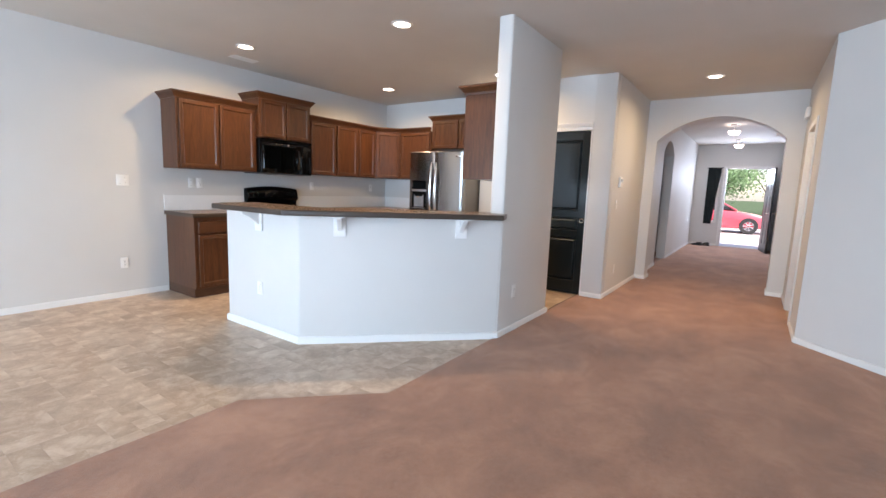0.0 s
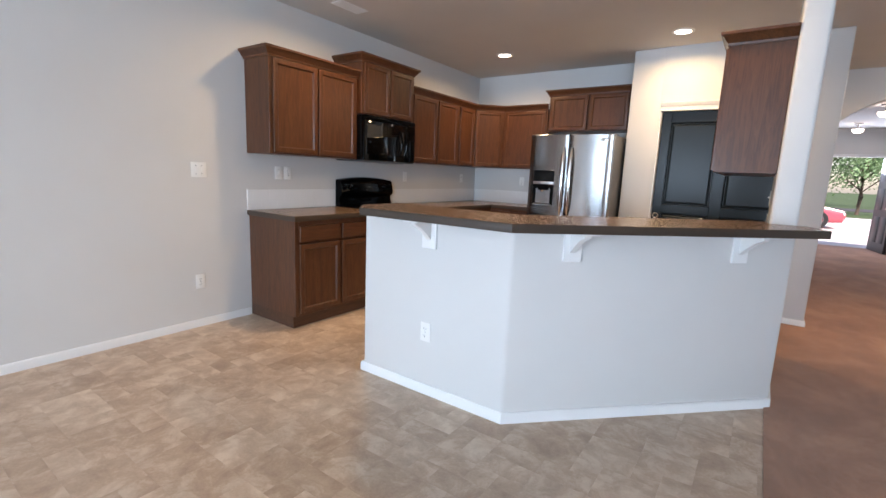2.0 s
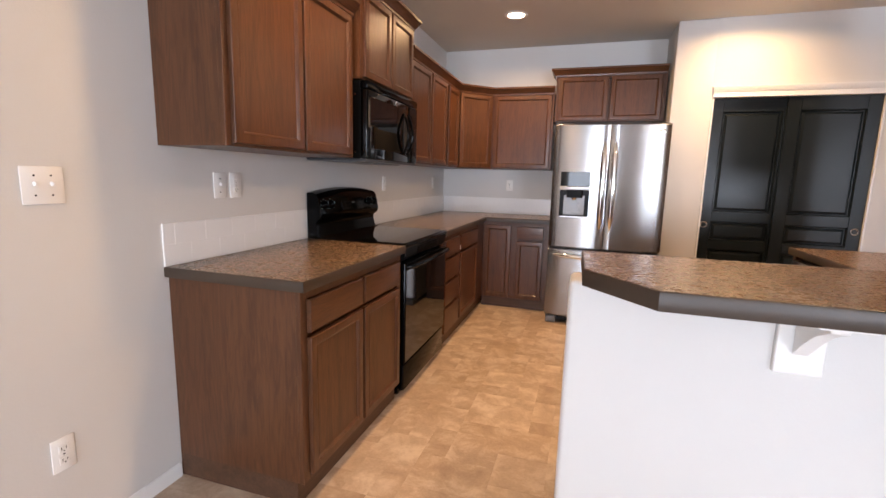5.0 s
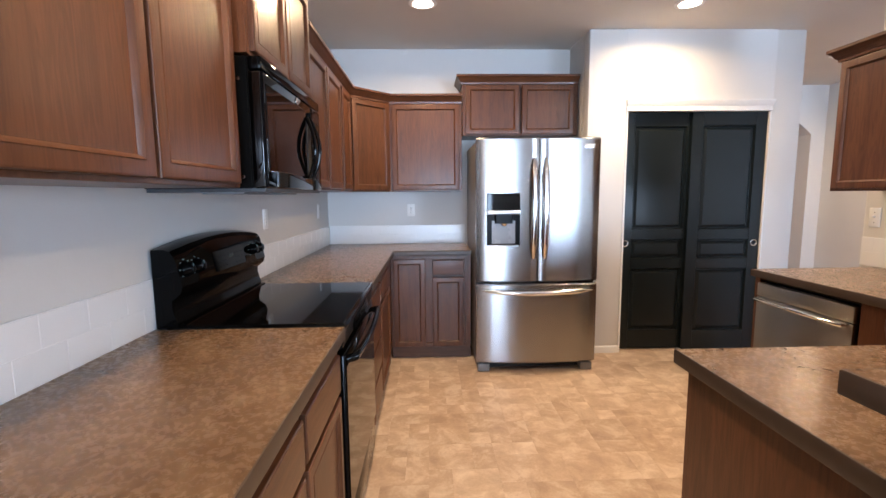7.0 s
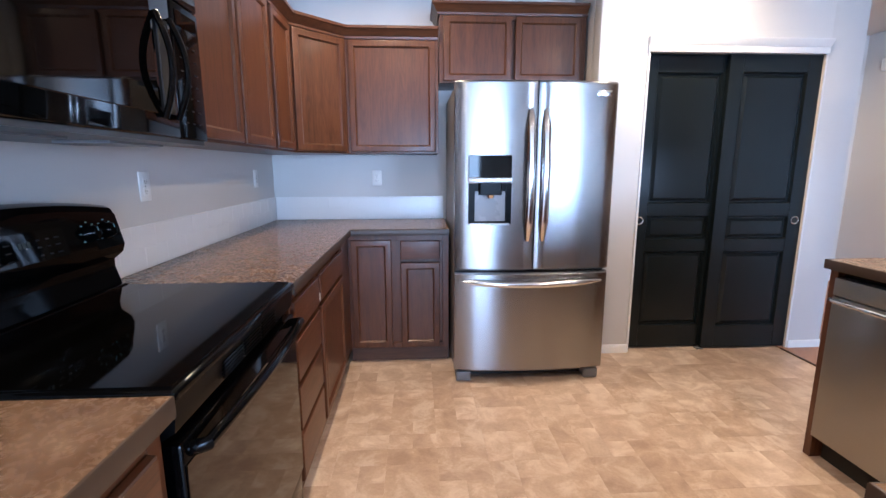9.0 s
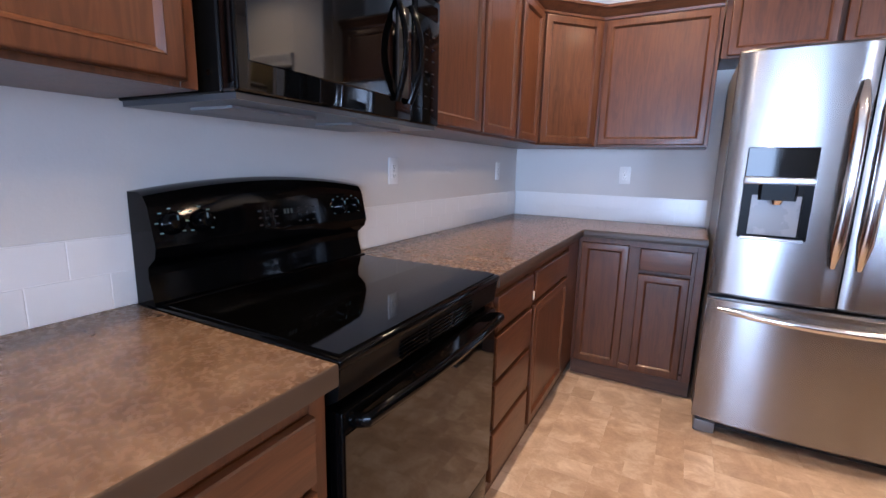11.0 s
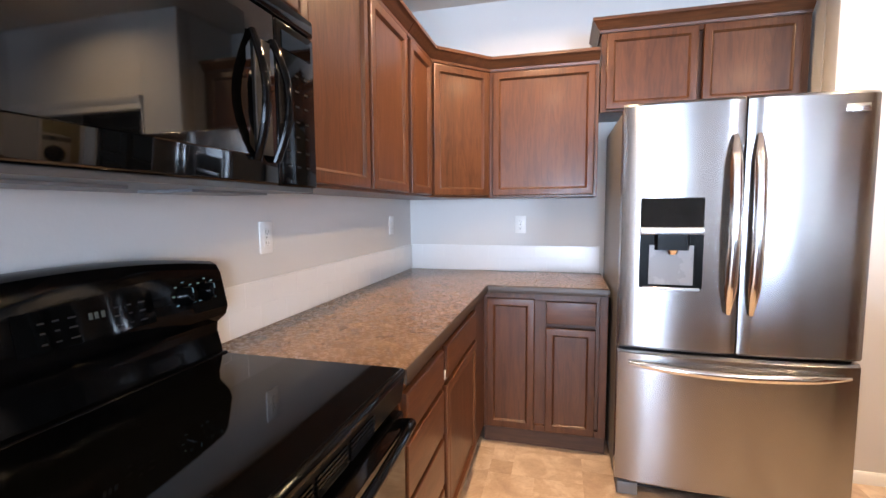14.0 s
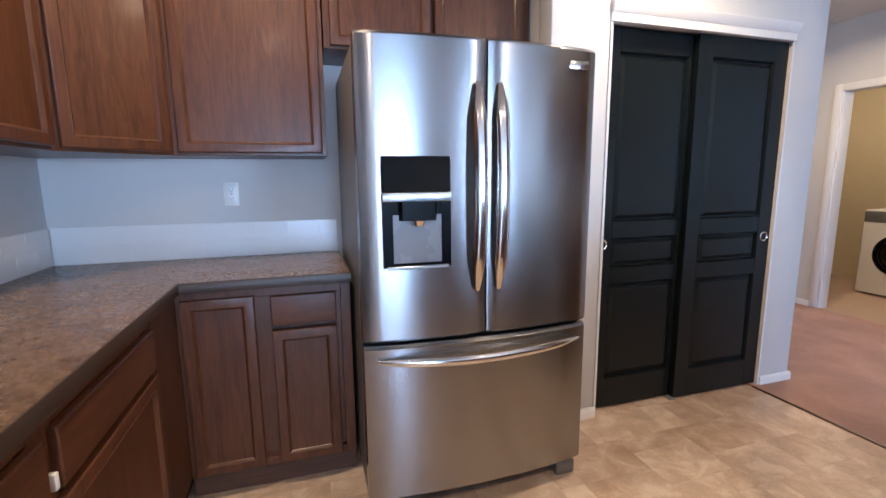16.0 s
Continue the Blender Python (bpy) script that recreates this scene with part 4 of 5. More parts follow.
# ---------------------------------------------------------------- fridge
def fridge(m):
    """Back at y = 0, front edge of the doors at y = -0.86."""
    t = thing("refrigerator", m, "stainless steel french-door refrigerator with water dispenser", "refrigerator")
    W, H, F = 0.458, 1.772, -0.868
    bow = lambda x: F - 0.030 * (1 - (x / W) ** 2)
    part("body", boxes((-W + 0.006, W - 0.006, -0.79, -0.01, 0.045, H - 0.012, 0.004, 1)), GREY_PLASTIC, t, "grey painted cabinet sides")

    def front(bm, x0, x1, z0, z1, back=-0.797, skip=None):
        n = 14
        r = 0.012
        prof = [(back, z0), (r, z0), (0, z0 + r), (0, z1 - r), (r, z1), (back, z1)]
        rings = []
        for i in range(n + 1):
            x = x0 + (x1 - x0) * i / n
            edge = 0.008 if i in (0, n) else 0.0
            rings.append([bm.verts.new((x, y if y == back else bow(x) + y + edge, z)) for y, z in prof])
        k = len(prof)
        for a, b in zip(rings, rings[1:]):
            for j in range(k):
                bm.faces.new((a[j], a[(j + 1) % k], b[(j + 1) % k], b[j]))
        bm.faces.new(rings[0])
        bm.faces.new(rings[-1][::-1])
        bmesh.ops.recalc_face_normals(bm, faces=bm.faces[:])

    ZS = 0.700
    doors = []
    for x0, x1 in ((-W, -0.003), (0.003, W)):
        bm = B()
        front(bm, x0, x1, ZS + 0.006, H)
        doors.append(part("fridge_door", bm, STEEL, t, "brushed stainless steel door", smooth=25))
    bm = B()
    front(bm, -W, W, 0.075, ZS - 0.006)
    fz = part("freezer_drawer", bm, STEEL, t, "brushed stainless steel freezer drawer", smooth=25)
    part("seal", boxes((-W + 0.012, W - 0.012, -0.82, -0.791, 0.09, H - 0.01)), DARK, t)
    # handles
    for s, d in ((-1, doors[0]), (1, doors[1])):
        bm = B()
        pts = []
        for i in range(21):
            u = i / 20
            x = s * 0.042
            pts.append((x, bow(0.04) - 0.004 - 0.045 * math.sin(math.pi * (0.03 + 0.94 * u)) ** 0.6, 0.885 + 0.735 * u))
        tube(bm, pts, 0.025, 0.015, 14, up=(0, 1, 0), taper=True)
        part("handle", bm, CHROME, d, "polished curved handle")
    bm = B()
    tube(bm, [(-0.415 + 0.83 * i / 20, bow(-0.415 + 0.83 * i / 20) - 0.004 - 0.042 * math.sin(math.pi * (0.03 + 0.94 * i / 20)) ** 0.6, 0.642 - 0.012 * math.sin(math.pi * i / 20)) for i in range(21)], 0.011, 0.017, 14, taper=True)
    part("handle", bm, CHROME, fz, "polished curved handle")
    # dispenser
    d = doors[0]
    x0, x1 = -0.383, -0.140
    yb = bow(-0.38)
    f0 = min(bow(x0), bow(x1)) - 0.003

    def bowed(*args):
        """Boxes turned to follow the bow of the door about the dispenser."""
        bm = boxes(*args)
        for v in bm.verts:
            v.co.y += (x1 - v.co.x) * 0.28 * (bow(x0) - bow(x1)) / (x1 - x0)
        return bm

    part("dispenser_surround", bowed((x0, x1, f0 - 0.002, yb + 0.012, 1.245, 1.370, 0.003, 1)), GLASS_BLACK, d, "glossy black dispenser panel")
    part("dispenser_trim", bowed((x0 - 0.002, x1 + 0.002, f0 - 0.010, yb + 0.01, 1.215, 1.246, 0.004, 2)), ALLOY, d, "silver dispenser trim")
    part("dispenser_cavity", bowed((x0, x0 + 0.03, f0 - 0.003, yb + 0.01, 0.985, 1.2155), (x1 - 0.03, x1, f0 - 0.003, yb + 0.01, 0.985, 1.2155), (x0 + 0.03, x1 - 0.03, f0 - 0.0005, yb + 0.01, 0.985, 1.2155)), BLACK_SOFT, d)
    part("dispenser_back", bowed((x0 + 0.035, x1 - 0.035, f0 - 0.003, f0 - 0.0006, 1.0, 1.17, 0.001, 1)), plain("grey_recess", (0.24, 0.25, 0.27), 0.22, smudge=0.1), d)
    bm = B()
    prism(bm, [(x0 + 0.05, f0 + 0.013), (x1 - 0.05, f0 + 0.004), (x1 - 0.065, f0 - 0.026), (x0 + 0.065, f0 - 0.018)], 1.150, 1.216)
    part("dispenser_nozzle", bm, BLACK_SOFT, d)
    bm = B()
    lathe(bm, [(0, 0), (0.018, 0), (0.026, 0.018), (0, 0.018)], 20, pose((x0 + x1) / 2, f0 - 0.016, 1.133))
    part("ice_chute", bm, CHROME, d)
    part("drip_tray", bowed((x0 + 0.01, x1 - 0.01, f0 - 0.012, f0 - 0.001, 0.978, 0.990, 0.003, 1)), ALLOY, d)
    part("badge", boxes((0.335, 0.415, bow(0.375) - 0.006, bow(0.375) + 0.012, 1.690, 1.722, 0.003, 2)), CHROME, doors[1], "small chrome badge")
    for s in (-1, 1):
        bm = B()
        box(bm, s * 0.40 - 0.045, s * 0.40 + 0.045, -0.85, -0.74, 0.001, 0.062, 0.006, 2)
        part("foot", bm, GREY_PLASTIC, t)
    part("toe_grille", boxes((-0.35, 0.35, -0.79, -0.76, 0.015, 0.07)), DARK, t)
    for s in (-1, 1):
        part("hinge_cover", boxes((s * 0.40 - 0.04, s * 0.40 + 0.04, -0.80, -0.68, H - 0.012, H + 0.012, 0.005, 2)), GREY_PLASTIC, t)
    return t


fridge(pose(-3.507, YB - 0.03, 0))


# ---------------------------------------------------------------- dishwasher
t = thing("dishwasher", pose(-1.755, 4.82, 0, 0, 0, -90), "stainless steel built-in dishwasher under the worktop", "dishwasher")
part("body", boxes((-0.298, 0.298, -0.62, -0.02, 0.10, 0.862)), BLACK_SOFT, t)
part("door", boxes((-0.297, 0.297, -0.668, -0.621, 0.115, 0.765, 0.005, 2)), STEEL_DARK, t, "dark brushed steel door")
part("control_strip", boxes((-0.297, 0.297, -0.668, -0.621, 0.769, 0.845, 0.004, 2)), STEEL_DARK, t)
bm = B()
tube(bm, [(-0.27, -0.668, 0.755), (-0.268, -0.70, 0.757), (-0.25, -0.71, 0.757), (0.25, -0.71, 0.757), (0.268, -0.70, 0.757), (0.27, -0.668, 0.755)], 0.010, 0.010, 12)
part("handle", bm, CHROME, t, "straight polished handle bar")
part("toe_board", boxes((-0.297, 0.297, -0.60, -0.02, 0.001, 0.10)), DARK, t)


# ---------------------------------------------------------------- pantry doors
def pantry_door(m, w, pull, label):
    t = thing("sliding_door", m, label, "door", "pantry doors")
    h, s = 2.01, 0.095
    hw = w / 2
    rails = [(0.0, 0.165), (0.705, 0.795), (0.955, 1.045), (1.90, h)]
    bm = B()
    for x0, x1, z0, z1 in [(-hw, -hw + s, 0, h), (hw - s, hw, 0, h)] + [(-hw + s, hw - s, a, b) for a, b in rails]:
        box(bm, x0, x1, -0.034, 0.0, z0, z1, 0.002, 1)
    part("frame", bm, BLACK_DOOR, t)
    for (_, z0), (z1, _) in zip(rails, rails[1:]):
        bm = B()
        faces = box(bm, -hw + s - 0.001, hw - s + 0.001, -0.024, -0.008, z0 - 0.001, z1 + 0.001)
        bm.normal_update()
        f = min(faces, key=lambda q: q.calc_center_median().y)
        bmesh.ops.inset_region(bm, faces=[f], thickness=0.006, depth=0.008)
        bmesh.ops.inset_region(bm, faces=[f], thickness=0.009, depth=-0.016)
        bmesh.ops.inset_region(bm, faces=[f], thickness=0.010, depth=0.0)
        bmesh.ops.inset_region(bm, faces=[f], thickness=0.026, depth=0.014)
        part("panel", bm, BLACK_DOOR, t)
    bm = B()
    lathe(bm, [(0, -0.003), (0.018, -0.003), (0.022, 0.0015), (0.026, 0.003), (0.029, 0.0015), (0.029, -0.002), (0, -0.002)], 28, pose(pull, -0.034, 0.925, 90))
    part("finger_pull", bm, CHROME, t, "round chrome finger pull")
    return t


pantry_door(pose(-2.375, YP + 0.092, 0.012), 0.63, -0.272, "black painted three-panel sliding pantry door behind the other")
pantry_door(pose(-1.825, YP + 0.052, 0.012), 0.63, 0.268, "black painted three-panel sliding pantry door in front")
bm = B()
box(bm, -2.17, -2.12, YP + 0.01, YP + 0.06, 0.0, 0.012, 0.003, 1)
solid("door_floor_guide", bm, GREY_PLASTIC, "small floor guide of the sliding doors", "door guide", kind="")


# ---------------------------------------------------------------- corbels
def corbel(m):
    t = thing("corbel", m, "white painted bracket under the bar top", "bracket", "bar brackets")
    part("back_plate", boxes((-0.048, 0.048, -0.016, -0.0005, -0.170, -0.001, 0.002, 1)), TRIM, t)
    part("top_plate", boxes((-0.048, 0.048, -0.185, -0.0165, -0.014, -0.001, 0.002, 1)), TRIM, t)
    bm = B()
    pts = [(-0.0165, -0.0145), (-0.165, -0.0145), (-0.158, -0.028)] + [(-0.158 + 0.1415 * (i / 8) ** 0.85, -0.028 - 0.095 * (i / 8) ** 1.25) for i in range(1, 9)]
    prism(bm, pts, -0.016, 0.016, 0.002, 1)
    bmesh.ops.transform(bm, matrix=Matrix(((0, 0, 1, 0), (1, 0, 0, 0), (0, 1, 0, 0), (0, 0, 0, 1))), verts=bm.verts[:])
    part("web", bm, TRIM, t)
    return t


c = corbel(pose(-3.19, 3.02, 1.040))
diag = math.degrees(math.atan2(4.19 - 3.02, -1.534 + 2.685))
for k in (0.19, 0.785):
    copy_thing(c, pose(-2.685 + 1.151 * k, 3.02 + 1.17 * k, 1.040, 0, 0, diag))


# ---------------------------------------------------------------- wall plates
def wall_plate(m, gangs, kind, label):
    t = thing("outlet" if kind == "outlet" else "light_switch", m, label, "outlet" if kind == "outlet" else "switch", "wall plates")
    w = 0.035 + 0.023 * (gangs - 1)
    part("plate", boxes((-w, w, -0.006, -0.0003, -0.057, 0.057, 0.0035, 2)), PLASTIC, t)
    for g in range(gangs):
        x = (g - (gangs - 1) / 2) * 0.046
        if kind == "outlet":
            for z in (-0.02, 0.02):
                bm = B()
                box(bm, x - 0.016, x + 0.016, -0.0085, -0.0055, z - 0.014, z + 0.014, 0.002, 1)
                s = part("socket", bm, PLASTIC, t)
                part("slots", boxes((x - 0.008, x - 0.006, -0.0088, -0.008, z - 0.004, z + 0.006), (x + 0.006, x + 0.008, -0.0088, -0.008, z - 0.003, z + 0.005), (x - 0.002, x + 0.002, -0.0088, -0.008, z - 0.010, z - 0.006)), DARK, s)
        else:
            bm = B()
            box(bm, x - 0.005, x + 0.005, -0.017, -0.005, -0.002, 0.011, 0.002, 1)
            part("toggle", bm, PLASTIC, t)
        for z in ((0.0,) if kind == "outlet" else (-0.03, 0.03)):
            bm = B()
            cyl(bm, (x, -0.0055, z), (x, -0.0068, z), 0.003, seg=8)
            part("screw", bm, GREY, t)
    return t


wall_plate(LEFT(2.785) @ pose(0, 0, 1.238), 2, "switch", "white double light switch on grey wall")
wall_plate(LEFT(2.757) @ pose(0, 0, 0.367), 1, "outlet", "white power outlet low on grey wall")
wall_plate(LEFT(3.48) @ pose(0, 0, 1.232), 1, "switch", "white light switch above worktop")
wall_plate(LEFT(3.575) @ pose(0, 0, 1.232), 1, "outlet", "white power outlet above worktop")
wall_plate(LEFT(5.215) @ pose(0, 0, 1.232), 1, "outlet", "white power outlet above corner worktop")
wall_plate(LEFT(6.45) @ pose(0, 0, 1.232), 1, "outlet", "white power outlet near kitchen corner")
wall_plate(pose(-4.482, YB, 1.225), 1, "outlet", "white power outlet beside the fridge")
wall_plate(pose(-3.20, 3.02, 0.378), 1, "outlet", "white power outlet on the half wall")
wall_plate(pose(-1.534, 4.47, 0.375, 0, 0, 90), 1, "outlet", "white power outlet on the wall stub")
wall_plate(pose(-1.664, 5.212, 1.205, 0, 0, -90), 1, "switch", "white light switch on the wall stub")
wall_plate(pose(HL, 6.68, 1.15, 0, 0, 90), 1, "switch", "white light switch below thermostat")
wall_plate(pose(HL, 6.85, 0.31, 0, 0, 90), 1, "outlet", "white power outlet low on hall wall")
t = thing("thermostat", pose(HL, 6.76, 1.43, 0, 0, 90), "white wall thermostat in the hall", "thermostat")
part("case", boxes((-0.045, 0.045, -0.028, -0.0003, -0.065, 0.065, 0.008, 3)), PLASTIC, t)
part("display", boxes((-0.028, 0.028, -0.0292, -0.0275, 0.0, 0.04)), plain("lcd_grey", (0.25, 0.28, 0.24), 0.25), t)
t = thing("door_chime", pose(HR, 7.84, 2.32, 0, 0, -90), "white door chime box high on hall wall", "door chime")
part("case", boxes((-0.10, 0.10, -0.045, -0.0003, -0.06, 0.06, 0.010, 3)), PLASTIC, t)


# ---------------------------------------------------------------- ceiling fittings
def recessed_lamp(x, y):
    t = thing("recessed_lamp", pose(x, y, CEIL), "lit white recessed ceiling lamp", "ceiling lamp", "recessed lamps")
    bm = B()
    lathe(bm, [(0.070, -0.0002), (0.096, -0.0002), (0.097, -0.004), (0.090, -0.007), (0.074, -0.009), (0.070, -0.006)], 36)
    part("trim_ring", bm, PLASTIC, t)
    bm = B()
    lathe(bm, [(0.0695, -0.0002), (0.0695, -0.004), (0.0, -0.006)], 36)
    part("lens", bm, LENS, t, "glowing lamp lens")


for cx, cy in CANS:
    recessed_lamp(cx, cy)


def bowl_lamp(x, y):
    t = thing("ceiling_lamp", pose(x, y, CEIL), "lit semi-flush lamp with glass bowl", "ceiling lamp", "foyer lamps")
    bm = B()
    lathe(bm, [(0, -0.0003), (0.075, -0.0003), (0.07, -0.02), (0.02, -0.03), (0.012, -0.04), (0.012, -0.12), (0, -0.12)], 28)
    part("canopy", bm, GREY_PLASTIC, t)
    bm = B()
    lathe(bm, [(0.095, -0.12), (0.10, -0.125), (0.09, -0.16), (0.06, -0.19), (0, -0.20)], 32)
    part("bowl", bm, FOYER_LENS, t, "glowing frosted glass bowl")


bowl_lamp(-0.3, 11.08)
bowl_lamp(-0.3, 13.7)
# unseen bowl added in the laundry to go with the light there
bowl_lamp(1.5, 7.3)
t = thing("ceiling_vent", pose(-4.80, 3.90, CEIL, 0, 0, 90), "white ceiling air register", "air vent")
part("frame", boxes((-0.15, 0.15, -0.07, -0.05, -0.006, -0.0003), (-0.15, 0.15, 0.05, 0.07, -0.006, -0.0003), (-0.15, -0.13, -0.05, 0.05, -0.006, -0.0003), (0.13, 0.15, -0.05, 0.05, -0.006, -0.0003)), PLASTIC, t)
part("backing", boxes((-0.13, 0.13, -0.05, 0.05, -0.002, -0.0005)), DARK, t)
for i in range(6):
    part("slat", boxes((-0.13, 0.13, -0.045 + i * 0.0165, -0.036 + i * 0.0165, -0.007, -0.0022)), PLASTIC, t)
bm = B()
lathe(bm, [(0, -0.0003), (0.065, -0.0003), (0.065, -0.02), (0.05, -0.034), (0, -0.036)], 28, pose(0.44, 12.8, CEIL))
solid("smoke_detector", bm, PLASTIC, "white round smoke detector on foyer ceiling", "smoke detector", kind="")


# ---------------------------------------------------------------- foyer
t = thing("entrance_door", pose(DX1 - 0.02, YF - 0.02, 0.008, 0, 0, -82), "dark grey panelled entrance door standing open", "door")
part("leaf", boxes((0, 0.90, -0.044, 0, 0.0, 2.02, 0.003, 1)), FRONT_DOOR, t)
for x0, x1 in ((0.11, 0.41), (0.49, 0.79)):
    for z0, z1 in ((0.2, 0.75), (0.9, 1.35), (1.5, 1.85)):
        bm = B()
        box(bm, x0, x1, -0.050, -0.0435, z0, z1, 0.004, 2)
        part("panel", bm, FRONT_DOOR, t)
for y in (-0.10, 0.055):
    lathe_profile = [(0, 0), (0.03, 0), (0.03, 0.008), (0.012, 0.012), (0.012, 0.03), (0.028, 0.042), (0.026, 0.062), (0, 0.068)]
    b2 = B()
    lathe(b2, lathe_profile, 20, pose(0.84, -0.044 if y < 0 else 0.0, 0.95, 90 if y < 0 else -90))
    part("knob", b2, CHROME, t)
for z in (0.25, 1.0, 1.8):
    part("hinge", boxes((-0.012, 0.004, -0.012, 0.012, z - 0.045, z + 0.045)), CHROME, t)
t = thing("curtain", pose(-0.80, YF - 0.06, 0), "dark teal curtain drawn aside over the sidelight", "curtain")
bm = B()
n, k = 26, 22
grid = []
for j in range(k + 1):
    v = j / k
    z = 2.06 - 1.47 * v
    wl = -0.15
    wr = 0.15 - 0.13 * max(0.0, v - 0.12) ** 0.8
    row = []
    for i in range(n + 1):
        u = i / n
        row.append(bm.verts.new((wl + (wr - wl) * u, 0.012 * math.sin(u * 26 + v * 1.3) * (0.6 + 0.4 * v), z)))
    grid.append(row)
for a, b in zip(grid, grid[1:]):
    for i in range(n):
        bm.faces.new((a[i], b[i], b[i + 1], a[i + 1]))
cl = part("cloth", bm, CURTAIN_CLOTH, t, smooth=80)
cl.modifiers.new("thickness", "SOLIDIFY").thickness = 0.003
bm = B()
tube(bm, [(-0.19, 0, 2.06), (0.19, 0, 2.06)], 0.008)
part("rod", bm, BLACK_SOFT, t)


def shoe(m):
    t = thing("shoe", m, "black leather shoe on the foyer carpet", "shoe", "shoes by the entrance")
    bm = B()
    prism(bm, [(-0.04, -0.13), (0.035, -0.13), (0.048, -0.02), (0.045, 0.09), (0.015, 0.14), (-0.02, 0.135), (-0.045, 0.06)], 0.0, 0.022, 0.004, 1)
    part("sole", bm, RUBBER, t)
    bm = B()
    rings = []
    for y, w, h in ((-0.125, 0.030, 0.085), (-0.09, 0.036, 0.095), (-0.03, 0.038, 0.085), (0.03, 0.040, 0.062), (0.09, 0.038, 0.045), (0.128, 0.022, 0.032)):
        rings.append([bm.verts.new((w * math.cos(math.pi * i / 8), y, 0.022 + (h - 0.022) * math.sin(math.pi * i / 8) ** 0.7)) for i in range(9)])
    for a, b in zip(rings, rings[1:]):
        for i in range(8):
            bm.faces.new((a[i], a[i + 1], b[i + 1], b[i]))
    bm.faces.new(rings[0])
    bm.faces.new(rings[-1][::-1])
    bmesh.ops.recalc_face_normals(bm, faces=bm.faces[:])
    part("upper", bm, SHOE, t)
    return t


s = shoe(pose(-1.02, 14.55, 0.007, 0, 0, 70))
copy_thing(s, pose(-0.86, 14.60, 0.007, 0, 0, 95))

# ---------------------------------------------------------------- laundry
t = thing("washing_machine", pose(2.36, 7.33, 0, 0, 0, -90), "white front-loading washing machine with black door", "washing machine")
part("body", boxes((-0.34, 0.34, -0.70, 0, 0.02, 0.92, 0.012, 3)), PLASTIC, t)
bm = B()
lathe(bm, [(0.16, 0.0), (0.215, 0.0), (0.215, 0.02), (0.19, 0.035), (0.165, 0.03)], 40, pose(0, -0.70, 0.46, 90))
d = part("door_ring", bm, BLACK, t)
bm = B()
lathe(bm, [(0.164, 0.012), (0.12, 0.035), (0.0, 0.045)], 40, pose(0, -0.70, 0.46, 90))
part("door_glass", bm, GLASS_BLACK, d)
part("control_panel", boxes((-0.33, 0.33, -0.712, -0.699, 0.79, 0.905, 0.004, 2)), GREY_PLASTIC, t)
bm = B()
cyl(bm, (0.05, -0.712, 0.845), (0.05, -0.735, 0.845), 0.035)
part("dial", bm, CHROME, t)
for x in (-0.28, 0.28):
    bm = B()
    cyl(bm, (x, -0.62, 0.0), (x, -0.62, 0.021), 0.02, seg=12)
    part("foot", bm, BLACK_SOFT, t)


# ---------------------------------------------------------------- outside
GZ = -0.165
solid("ground", boxes((-400, 400, -400, 400, GZ - 0.3, GZ)), GRASS, "green lawn reaching to the horizon", "ground")
solid("driveway", boxes((-9, 9, 15.0, 33.0, GZ + 0.004, GZ + 0.04)), CONCRETE, "sunlit pale concrete driveway", "driveway")
solid("porch_step", boxes((-1.6, 1.2, 14.97, 16.2, GZ + 0.04, -0.03, 0.01, 2)), CONCRETE, "pale concrete porch step", "step")


